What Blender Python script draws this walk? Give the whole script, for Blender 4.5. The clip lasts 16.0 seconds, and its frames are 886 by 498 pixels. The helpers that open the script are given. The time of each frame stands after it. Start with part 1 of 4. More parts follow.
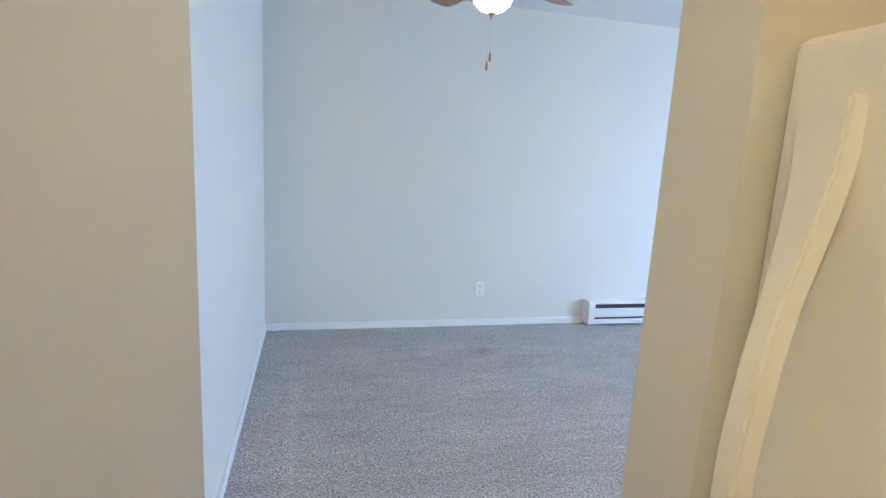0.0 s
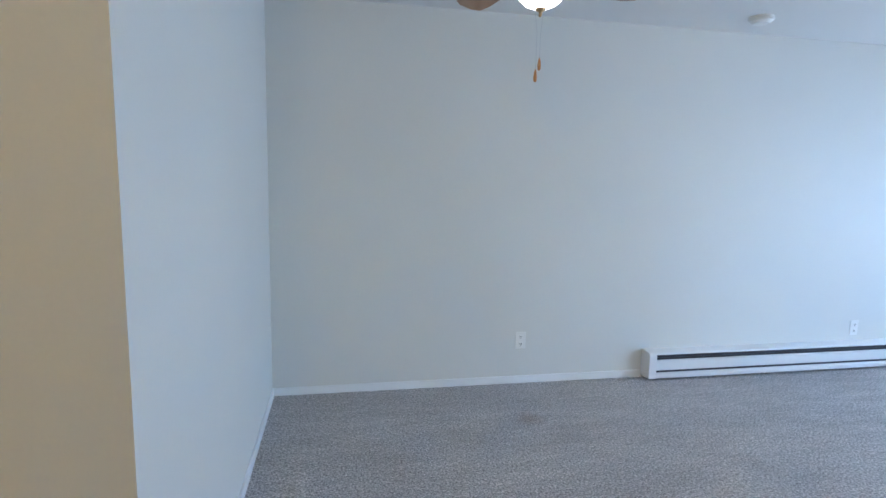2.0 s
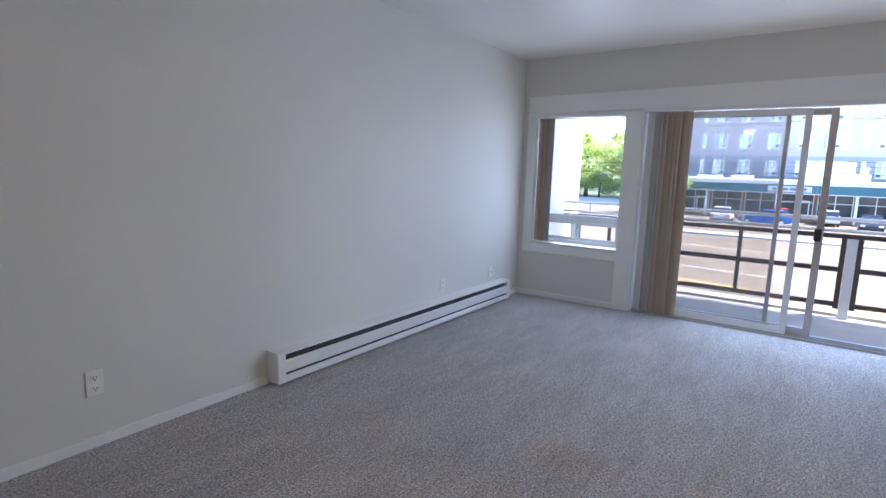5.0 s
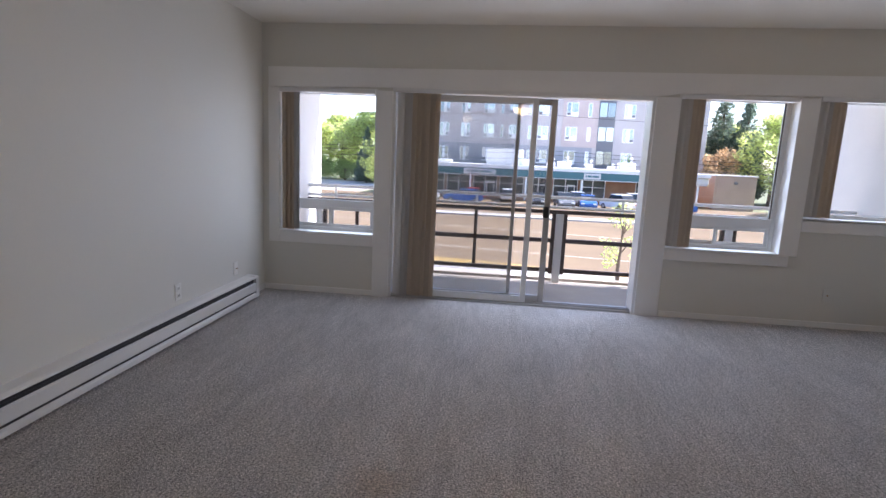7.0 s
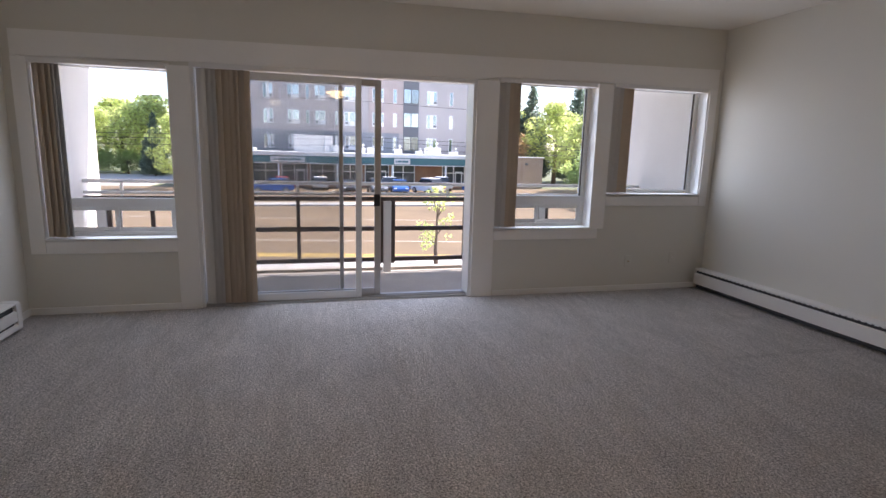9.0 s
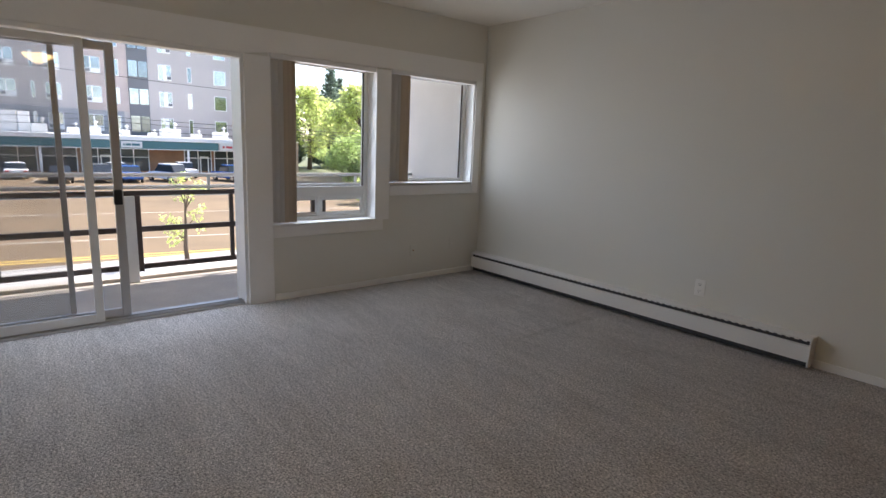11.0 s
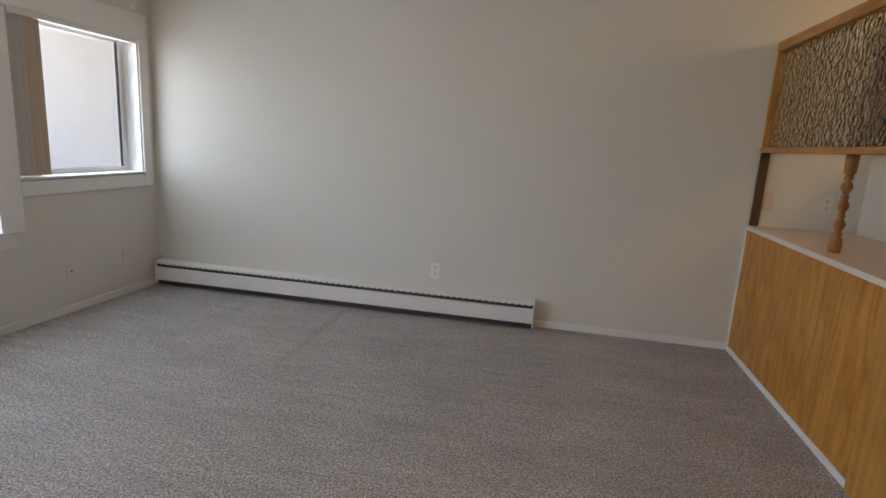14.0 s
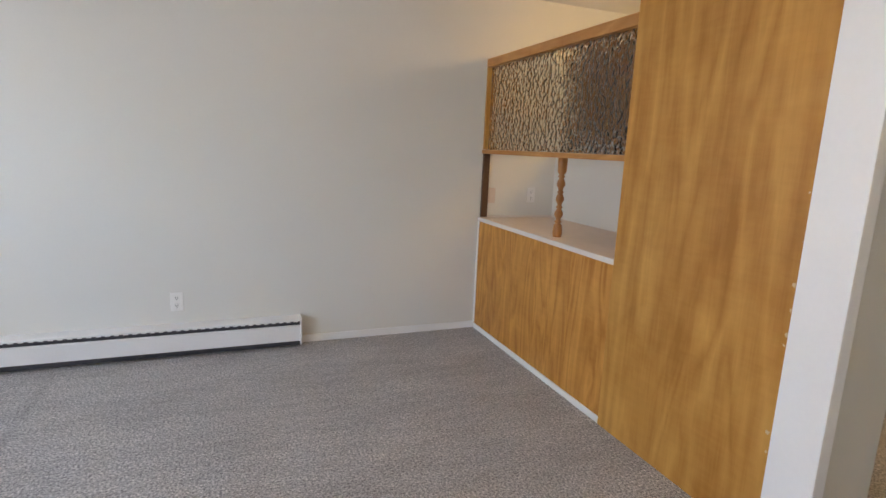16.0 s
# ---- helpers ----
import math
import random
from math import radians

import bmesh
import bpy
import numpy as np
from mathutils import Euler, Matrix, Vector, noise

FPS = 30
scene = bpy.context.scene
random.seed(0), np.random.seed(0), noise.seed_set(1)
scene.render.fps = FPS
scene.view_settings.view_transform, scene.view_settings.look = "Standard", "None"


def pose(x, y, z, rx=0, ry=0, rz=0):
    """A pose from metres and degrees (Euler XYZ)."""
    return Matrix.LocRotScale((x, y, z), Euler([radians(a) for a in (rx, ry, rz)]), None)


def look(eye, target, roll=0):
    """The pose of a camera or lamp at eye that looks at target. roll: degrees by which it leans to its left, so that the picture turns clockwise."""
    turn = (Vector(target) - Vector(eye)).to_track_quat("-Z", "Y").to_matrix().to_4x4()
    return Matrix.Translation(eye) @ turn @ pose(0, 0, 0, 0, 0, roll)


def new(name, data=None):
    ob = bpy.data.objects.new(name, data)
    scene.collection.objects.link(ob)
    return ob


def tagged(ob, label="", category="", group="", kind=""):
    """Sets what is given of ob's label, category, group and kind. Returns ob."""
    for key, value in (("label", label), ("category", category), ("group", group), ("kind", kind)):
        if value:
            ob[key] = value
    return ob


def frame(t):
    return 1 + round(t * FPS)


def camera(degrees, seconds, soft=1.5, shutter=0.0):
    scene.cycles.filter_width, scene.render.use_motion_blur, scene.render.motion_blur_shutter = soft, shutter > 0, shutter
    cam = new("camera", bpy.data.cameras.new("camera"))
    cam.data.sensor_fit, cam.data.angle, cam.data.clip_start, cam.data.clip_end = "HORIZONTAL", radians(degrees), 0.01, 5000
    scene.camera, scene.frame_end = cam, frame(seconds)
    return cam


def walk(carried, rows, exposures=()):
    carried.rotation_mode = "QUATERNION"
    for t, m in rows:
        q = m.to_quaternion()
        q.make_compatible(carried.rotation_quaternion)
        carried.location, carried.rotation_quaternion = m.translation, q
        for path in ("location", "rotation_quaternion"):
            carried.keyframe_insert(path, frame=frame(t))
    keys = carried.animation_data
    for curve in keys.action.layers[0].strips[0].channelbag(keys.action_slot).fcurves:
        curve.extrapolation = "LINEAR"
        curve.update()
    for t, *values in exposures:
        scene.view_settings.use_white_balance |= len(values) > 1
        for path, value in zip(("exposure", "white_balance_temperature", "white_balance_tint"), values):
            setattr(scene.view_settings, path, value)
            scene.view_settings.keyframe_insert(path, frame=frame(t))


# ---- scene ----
cam = camera(79.5, 16.0)
PATH = [
    (0, (0.336, 0.184, 1.423), (0.808, 2.094, 1.059), 3.1),
    (0.5, (0.322, 0.314, 1.418), (0.753, 2.233, 1.059), 2.9),
    (1, (0.324, 0.475, 1.425), (0.741, 2.401, 1.082), 2.5),
    (1.5, (0.373, 0.615, 1.444), (0.768, 2.552, 1.14), 2.0),
    (2, (0.416, 0.771, 1.453), (0.797, 2.716, 1.184), 1.3),
    (2.5, (0.427, 0.914, 1.445), (0.899, 2.84, 1.182), 1.1),
    (3, (0.409, 1.046, 1.422), (1.124, 2.896, 1.164), 1.1),
    (3.5, (0.429, 1.176, 1.427), (1.414, 2.896, 1.159), 1.1),
    (4, (0.483, 1.282, 1.418), (1.708, 2.836, 1.13), 1.1),
    (4.5, (0.558, 1.426, 1.39), (2.006, 2.772, 1.085), 1.5),
    (5, (0.658, 1.57, 1.366), (2.278, 2.703, 1.063), 1.7),
    (7.3, (1.013, 2.056, 1.332), (2.984, 2.114, 1.0), 2.8),
    (7.5, (1.04, 2.07, 1.317), (3.012, 2.05, 0.985), 2.8),
    (8, (1.173, 2.073, 1.313), (3.138, 1.897, 0.98), 2.1),
    (8.2, (1.192, 2.083, 1.308), (3.15, 1.853, 0.971), 1.8),
    (10.3, (1.585, 2.227, 1.367), (3.274, 1.221, 0.996), 2.4),
    (10.5, (1.63, 2.22, 1.361), (3.269, 1.136, 0.988), 2.5),
    (11, (1.73, 2.2, 1.343), (3.228, 0.93, 0.965), 2.4),
    (11.5, (1.857, 2.153, 1.342), (3.196, 0.722, 0.944), 1.9),
    (12, (1.977, 2.124, 1.35), (3.156, 0.564, 0.93), 1.2),
    (12.5, (2.208, 2.204, 1.33), (3.182, 0.508, 0.913), 1.6),
    (13, (2.389, 2.191, 1.358), (3.184, 0.405, 0.933), 2.2),
    (13.5, (2.548, 2.168, 1.386), (3.146, 0.306, 0.967), 2.8),
    (14, (2.645, 2.126, 1.355), (3.02, 0.201, 0.963), 3.3),
    (14.5, (2.723, 2.063, 1.33), (2.817, 0.094, 0.994), 3.4),
    (15, (2.785, 2.008, 1.353), (2.613, 0.043, 1.024), 2.5),
    (15.5, (2.906, 1.969, 1.376), (2.465, 0.048, 1.034), 2.0),
    (16, (3.109, 1.936, 1.437), (2.381, 0.111, 1.066), 2.4),
]
EXPOSURES = [
    (0.0, 3.68, 4480, 8), (1.5, 3.30, 4500, 7), (3.0, 3.20, 4680, 9), (3.5, 3.12, 4830, 11), (4.0, 2.75, 4880, 13), (5.0, 2.44, 5100, 16), (7.5, 1.73, 5950, 21), (8.0, 1.68, 6050, 22),
    (10.5, 1.60, 6380, 16), (12.5, 1.83, 6300, 13), (14.0, 2.26, 6330, 14), (15.0, 2.45, 6250, 14), (16.0, 3.00, 5900, 14),
]
walk(cam, [(t, look(eye, target, roll)) for t, eye, target, roll in PATH], EXPOSURES)

# ------------------------------------------------------------------ light
world = bpy.data.worlds.new("sky")
scene.world = world
world.use_nodes = True
sky = world.node_tree.nodes.new("ShaderNodeTexSky")
sky.sky_type, sky.sun_disc = "NISHITA", False
SUN_TO = Vector((0.20, -0.62, 0.75)).normalized()
sky.sun_elevation = math.asin(SUN_TO.z)
sky.sun_rotation = math.atan2(SUN_TO.x, SUN_TO.y)
world.node_tree.links.new(sky.outputs[0], world.node_tree.nodes["Background"].inputs[0])
world.node_tree.nodes["Background"].inputs[1].default_value = 0.15
sun = new("sun", bpy.data.lights.new("sun", "SUN"))
sun.data.energy, sun.data.angle, sun.data.color = 5.0, radians(0.53), (1.0, 0.95, 0.86)
sun.matrix_world = look(SUN_TO * 60, (0, 0, 0))


def bulb(name, at, watts, colour, radius=0.05):
    lamp = new(name, bpy.data.lights.new(name, "POINT"))
    lamp.data.energy, lamp.data.color, lamp.data.shadow_soft_size = watts, colour, radius
    lamp.location = at
    return lamp


WARM = (1.0, 0.62, 0.22)
PENDANT = (2.64, 1.70, 2.10)
FAN = (1.11, 2.637)

# -------------------------------------------------------------- materials


def nodes_of(name):
    m = bpy.data.materials.new(name)
    m.use_nodes = True
    t = m.node_tree
    return m, t, t.nodes["Principled BSDF"]


def mat(name, colour, rough=0.6, vary=0.06, scale=3.0, fine=120.0, bump=0.1, depth=0.002, metal=0.0, stretch=(1, 1, 1), each=0.0, specular=0.5):
    """A painted or plain surface: a slow stain, a fine grain, relief and, where each is set, a tone of its own for every piece."""
    m, t, bsdf = nodes_of(name)
    new_node, link = t.nodes.new, t.links.new
    co = new_node("ShaderNodeTexCoord")
    mp = new_node("ShaderNodeMapping")
    mp.inputs["Scale"].default_value = stretch
    link(co.outputs["Object"], mp.inputs[0])
    slow = new_node("ShaderNodeTexNoise")
    slow.inputs["Scale"].default_value, slow.inputs["Detail"].default_value = scale, 5
    grain = new_node("ShaderNodeTexNoise")
    grain.inputs["Scale"].default_value, grain.inputs["Detail"].default_value = fine, 3
    link(mp.outputs[0], slow.inputs[0])
    link(mp.outputs[0], grain.inputs[0])
    both = new_node("ShaderNodeMath")
    both.operation = "MULTIPLY_ADD"
    both.inputs[1].default_value = 0.6
    link(slow.outputs[0], both.inputs[0])
    half = new_node("ShaderNodeMath")
    half.operation = "MULTIPLY"
    half.inputs[1].default_value = 0.4
    link(grain.outputs[0], half.inputs[0])
    link(half.outputs[0], both.inputs[2])
    ramp = new_node("ShaderNodeMapRange")
    ramp.inputs["From Min"].default_value, ramp.inputs["From Max"].default_value = 0.3, 0.7
    ramp.inputs["To Min"].default_value, ramp.inputs["To Max"].default_value = 1 - vary, 1 + vary
    link(both.outputs[0], ramp.inputs[0])
    value = ramp.outputs[0]
    if each:
        info = new_node("ShaderNodeObjectInfo")
        own = new_node("ShaderNodeMapRange")
        own.inputs["To Min"].default_value, own.inputs["To Max"].default_value = 1 - each, 1 + each
        link(info.outputs["Random"], own.inputs[0])
        mul = new_node("ShaderNodeMath")
        mul.operation = "MULTIPLY"
        link(value, mul.inputs[0])
        link(own.outputs[0], mul.inputs[1])
        value = mul.outputs[0]
    tone = new_node("ShaderNodeVectorMath")
    tone.operation = "SCALE"
    tone.inputs[0].default_value = colour
    link(value, tone.inputs["Scale"])
    link(tone.outputs[0], bsdf.inputs["Base Color"])
    bsdf.inputs["Roughness"].default_value, bsdf.inputs["Metallic"].default_value = rough, metal
    bsdf.inputs["Specular IOR Level"].default_value = specular
    if bump:
        b = new_node("ShaderNodeBump")
        b.inputs["Strength"].default_value, b.inputs["Distance"].default_value = bump, depth
        link(grain.outputs[0], b.inputs["Height"])
        link(b.outputs[0], bsdf.inputs["Normal"])
    return m


def wood(name, light, dark, axis=2, scale=1.0, figure=1.0):
    """Varnished veneer whose grain runs along one axis: flame-shaped figure, stain blotches, cross flecks and pores."""
    m, t, bsdf = nodes_of(name)
    new_node, link = t.nodes.new, t.links.new
    co = new_node("ShaderNodeTexCoord")
    info = new_node("ShaderNodeObjectInfo")
    far = new_node("ShaderNodeMath")
    far.operation = "MULTIPLY"
    far.inputs[1].default_value = 40
    link(info.outputs["Random"], far.inputs[0])
    off = new_node("ShaderNodeVectorMath")
    off.operation = "ADD"
    link(co.outputs["Object"], off.inputs[0])
    link(far.outputs[0], off.inputs[1])

    def layer(across, along, detail, distortion):
        mp = new_node("ShaderNodeMapping")
        size = [across, across, across]
        size[axis] = along
        mp.inputs["Scale"].default_value = size
        link(off.outputs[0], mp.inputs[0])
        n = new_node("ShaderNodeTexNoise")
        n.inputs["Scale"].default_value, n.inputs["Detail"].default_value, n.inputs["Distortion"].default_value = 1.0, detail, distortion
        link(mp.outputs[0], n.inputs[0])
        return n.outputs[0]

    def calc(op, x, y):
        n = new_node("ShaderNodeMath")
        n.operation = op
        for k, v in enumerate((x, y)):
            if isinstance(v, (int, float)):
                n.inputs[k].default_value = v
            else:
                link(v, n.inputs[k])
        return n.outputs[0]

    # flames: contour steps of a slow field stretched along the grain
    flame = calc("MULTIPLY", calc("PINGPONG", calc("MULTIPLY", layer(5.2 * scale, 0.95 * scale, 2.5, 0.9), 6.5 * figure), 0.5), 2.0)
    blotch = layer(5.5, 3.2, 4, 0.6)
    fleck = layer(9.0, 42.0, 3, 0.4)
    streak = layer(26.0, 1.3, 3, 0.5)
    pores = layer(150.0, 5.0, 3, 0.0)
    value = calc("MULTIPLY", flame, 0.19)
    for source, weight in ((blotch, 0.40), (fleck, 0.11), (streak, 0.23), (pores, 0.11)):
        value = calc("ADD", value, calc("MULTIPLY", source, weight))
    ramp = new_node("ShaderNodeValToRGB")
    ramp.color_ramp.elements[0].position, ramp.color_ramp.elements[0].color = 0.34, (*dark, 1)
    ramp.color_ramp.elements[1].position, ramp.color_ramp.elements[1].color = 0.70, (*light, 1)
    link(value, ramp.inputs[0])
    link(ramp.outputs[0], bsdf.inputs["Base Color"])
    gloss = new_node("ShaderNodeMapRange")
    gloss.inputs["To Min"].default_value, gloss.inputs["To Max"].default_value = 0.34, 0.52
    link(blotch, gloss.inputs[0])
    link(gloss.outputs[0], bsdf.inputs["Roughness"])
    bsdf.inputs["Specular IOR Level"].default_value = 0.35
    b = new_node("ShaderNodeBump")
    b.inputs["Strength"].default_value, b.inputs["Distance"].default_value = 0.10, 0.001
    link(pores, b.inputs["Height"])
    link(b.outputs[0], bsdf.inputs["Normal"])
    return m


def carpet_material():
    """Cut-pile carpet: tufts, trodden lanes and a few stains."""
    m, t, bsdf = nodes_of("carpet")
    new_node, link = t.nodes.new, t.links.new
    co = new_node("ShaderNodeTexCoord")
    tuft = new_node("ShaderNodeTexNoise")
    tuft.inputs["Scale"].default_value, tuft.inputs["Detail"].default_value, tuft.inputs["Roughness"].default_value = 96, 4, 0.75
    curl = new_node("ShaderNodeTexVoronoi")
    curl.inputs["Scale"].default_value = 210
    slow = new_node("ShaderNodeTexNoise")
    slow.inputs["Scale"].default_value, slow.inputs["Detail"].default_value = 2.4, 8
    for n in (tuft, curl, slow):
        link(co.outputs["Object"], n.inputs[0])
    lanes = new_node("ShaderNodeTexWave")
    lanes.inputs["Scale"].default_value, lanes.inputs["Distortion"].default_value, lanes.inputs["Detail"].default_value = 0.55, 3.5, 2
    lanes.bands_direction = "Y"
    link(co.outputs["Object"], lanes.inputs[0])
    a = new_node("ShaderNodeMapRange")
    a.inputs["From Min"].default_value, a.inputs["From Max"].default_value = 0.35, 0.65
    a.inputs["To Min"].default_value, a.inputs["To Max"].default_value = 0.26, 1.74
    link(tuft.outputs[0], a.inputs[0])
    b = new_node("ShaderNodeMapRange")
    b.inputs["From Min"].default_value, b.inputs["From Max"].default_value = 0.3, 0.7
    b.inputs["To Min"].default_value, b.inputs["To Max"].default_value = 0.945, 1.055
    link(slow.outputs[0], b.inputs[0])
    c = new_node("ShaderNodeMapRange")
    c.inputs["To Min"].default_value, c.inputs["To Max"].default_value = 0.97, 1.03
    link(lanes.outputs["Fac"], c.inputs[0])
    ab = new_node("ShaderNodeMath")
    ab.operation = "MULTIPLY"
    link(a.outputs[0], ab.inputs[0])
    link(b.outputs[0], ab.inputs[1])
    abc = new_node("ShaderNodeMath")
    abc.operation = "MULTIPLY"
    link(ab.outputs[0], abc.inputs[0])
    link(c.outputs[0], abc.inputs[1])
    clump = new_node("ShaderNodeTexNoise")
    clump.inputs["Scale"].default_value, clump.inputs["Detail"].default_value, clump.inputs["Roughness"].default_value = 30, 3, 0.65
    link(co.outputs["Object"], clump.inputs[0])
    brushed = new_node("ShaderNodeMapping")
    brushed.inputs["Rotation"].default_value, brushed.inputs["Scale"].default_value = (0, 0, radians(28)), (3.0, 13.0, 3.0)
    link(co.outputs["Object"], brushed.inputs[0])
    streak = new_node("ShaderNodeTexNoise")
    streak.inputs["Scale"].default_value, streak.inputs["Detail"].default_value = 1.0, 4
    link(brushed.outputs[0], streak.inputs[0])
    worn = abc.outputs[0]
    for source, lo, hi in ((clump.outputs[0], 0.87, 1.13), (streak.outputs[0], 0.92, 1.08)):
        spread = new_node("ShaderNodeMapRange")
        spread.inputs["From Min"].default_value, spread.inputs["From Max"].default_value = 0.33, 0.67
        spread.inputs["To Min"].default_value, spread.inputs["To Max"].default_value = lo, hi
        link(source, spread.inputs[0])
        joined = new_node("ShaderNodeMath")
        joined.operation = "MULTIPLY"
        link(worn, joined.inputs[0])
        link(spread.outputs[0], joined.inputs[1])
        worn = joined.outputs[0]
    tone = new_node("ShaderNodeVectorMath")
    tone.operation = "SCALE"
    tone.inputs[0].default_value = CARPET
    link(worn, tone.inputs["Scale"])
    shade = tone.outputs[0]
    ragged = new_node("ShaderNodeTexNoise")
    ragged.inputs["Scale"].default_value, ragged.inputs["Detail"].default_value = 14, 5
    link(co.outputs["Object"], ragged.inputs[0])
    for sx, sy, size, depth, tint in STAINS:
        apart = new_node("ShaderNodeVectorMath")
        apart.operation = "DISTANCE"
        apart.inputs[1].default_value = (sx, sy, 0)
        link(co.outputs["Object"], apart.inputs[0])
        rough_edge = new_node("ShaderNodeMath")
        rough_edge.operation = "MULTIPLY_ADD"
        rough_edge.inputs[1].default_value = size * 1.3
        link(ragged.outputs[0], rough_edge.inputs[0])
        link(apart.outputs["Value"], rough_edge.inputs[2])
        spot = new_node("ShaderNodeMapRange")
        spot.inputs["From Min"].default_value, spot.inputs["From Max"].default_value = size * 0.7, size * 1.7
        spot.inputs["To Min"].default_value, spot.inputs["To Max"].default_value = depth, 0.0
        link(rough_edge.outputs[0], spot.inputs[0])
        stained = new_node("ShaderNodeMix")
        stained.data_type, stained.blend_type = "RGBA", "MULTIPLY"
        link(spot.outputs[0], stained.inputs[0])
        link(shade, stained.inputs[6])
        stained.inputs[7].default_value = (*tint, 1)
        shade = stained.outputs[2]
    place = new_node("ShaderNodeSeparateXYZ")
    link(co.outputs["Object"], place.inputs[0])
    for dx, d0, d1, tone_by in DENTS:
        def gate(source, middle, half, soft):
            away = new_node("ShaderNodeMath")
            away.operation = "SUBTRACT"
            away.inputs[1].default_value = middle
            link(source, away.inputs[0])
            size_of = new_node("ShaderNodeMath")
            size_of.operation = "ABSOLUTE"
            link(away.outputs[0], size_of.inputs[0])
            m_r = new_node("ShaderNodeMapRange")
            m_r.inputs["From Min"].default_value, m_r.inputs["From Max"].default_value = half, half + soft
            m_r.inputs["To Min"].default_value, m_r.inputs["To Max"].default_value = 1.0, 0.0
            link(size_of.outputs[0], m_r.inputs[0])
            return m_r.outputs[0]
        both_ways = new_node("ShaderNodeMath")
        both_ways.operation = "MULTIPLY"
        link(gate(place.outputs[0], dx, 0.006, 0.034), both_ways.inputs[0])
        link(gate(place.outputs[1], (d0 + d1) / 2, (d1 - d0) / 2 - 0.15, 0.15), both_ways.inputs[1])
        by = new_node("ShaderNodeMapRange")
        by.inputs["To Min"].default_value, by.inputs["To Max"].default_value = 1.0, tone_by
        link(both_ways.outputs[0], by.inputs[0])
        dented = new_node("ShaderNodeVectorMath")
        dented.operation = "SCALE"
        link(shade, dented.inputs[0])
        link(by.outputs[0], dented.inputs["Scale"])
        shade = dented.outputs[0]
    link(shade, bsdf.inputs["Base Color"])
    bsdf.inputs["Roughness"].default_value = 0.95
    bsdf.inputs["Specular IOR Level"].default_value = 0.1
    bsdf.inputs["Sheen Weight"].default_value = 0.15
    h = new_node("ShaderNodeMath")
    h.operation = "SUBTRACT"
    link(tuft.outputs[0], h.inputs[0])
    link(curl.outputs["Distance"], h.inputs[1])
    bm = new_node("ShaderNodeBump")
    bm.inputs["Strength"].default_value, bm.inputs["Distance"].default_value = 0.9, 0.011
    link(h.outputs[0], bm.inputs["Height"])
    link(bm.outputs[0], bsdf.inputs["Normal"])
    return m


def glass_material(name, tint=(1, 1, 1), pebbled=False):
    m, t, bsdf = nodes_of(name)
    bsdf.inputs["Base Color"].default_value = (*tint, 1)
    bsdf.inputs["Roughness"].default_value = 0.03 if pebbled else 0.0
    bsdf.inputs["IOR"].default_value = 1.5 if pebbled else 1.45
    bsdf.inputs["Transmission Weight"].default_value = 1.0
    if pebbled:
        co = t.nodes.new("ShaderNodeTexCoord")
        v = t.nodes.new("ShaderNodeTexVoronoi")
        v.feature = "SMOOTH_F1"
        v.inputs["Scale"].default_value = 39
        v.inputs["Randomness"].default_value = 0.9
        b = t.nodes.new("ShaderNodeBump")
        b.inputs["Strength"].default_value, b.inputs["Distance"].default_value = 1.0, 0.02
        t.links.new(co.outputs["Object"], v.inputs[0])
        t.links.new(v.outputs["Distance"], b.inputs["Height"])
        t.links.new(b.outputs[0], bsdf.inputs["Normal"])
    return m


def leaf_material(name, colour):
    m, t, bsdf = nodes_of(name)
    new_node, link = t.nodes.new, t.links.new
    geo = new_node("ShaderNodeNewGeometry")
    own = new_node("ShaderNodeMapRange")
    own.inputs["To Min"].default_value, own.inputs["To Max"].default_value = 0.55, 1.45
    link(geo.outputs["Random Per Island"], own.inputs[0])
    tone = new_node("ShaderNodeVectorMath")
    tone.operation = "SCALE"
    tone.inputs[0].default_value = colour
    link(own.outputs[0], tone.inputs["Scale"])
    link(tone.outputs[0], bsdf.inputs["Base Color"])
    bsdf.inputs["Roughness"].default_value = 0.55
    through_leaf = new_node("ShaderNodeBsdfTranslucent")
    link(tone.outputs[0], through_leaf.inputs[0])
    mix = new_node("ShaderNodeMixShader")
    mix.inputs[0].default_value = 0.7
    link(bsdf.outputs[0], mix.inputs[1])
    link(through_leaf.outputs[0], mix.inputs[2])
    link(mix.outputs[0], t.nodes["Material Output"].inputs[0])
    return m


def glow(name, colour, strength, rough=0.3):
    m, t, bsdf = nodes_of(name)
    bsdf.inputs["Base Color"].default_value = (*colour, 1)
    bsdf.inputs["Roughness"].default_value = rough
    bsdf.inputs["Emission Color"].default_value = (*colour, 1)
    bsdf.inputs["Emission Strength"].default_value = strength
    return m


TAN_BRICK = mat("tan_brick", (0.44, 0.32, 0.25), 0.85, 0.12, 0.9, 8, 0.3, 0.02)
BROWN_WALL = mat("pinkish_brick_facade", (0.46, 0.375, 0.345), 0.85, 0.10, 0.6, 5, 0.3, 0.03)
SLATE = mat("blue_grey_facade", (0.30, 0.30, 0.315), 0.85, 0.06, 0.4, 6, 0.2, 0.02)
RED = mat("sign_red", (0.45, 0.06, 0.06), 0.5, 0.1)
CREAM = mat("sign_cream", (0.62, 0.60, 0.57), 0.5, 0.06)
CARPET = (0.60, 0.568, 0.548)
STAINS = [(1.55, 3.70, 0.11, 0.6, (0.60, 0.48, 0.38)), (2.96, 2.45, 0.20, 0.5, (0.82, 0.66, 0.50)), (2.55, 3.05, 0.10, 0.35, (0.75, 0.66, 0.56))]
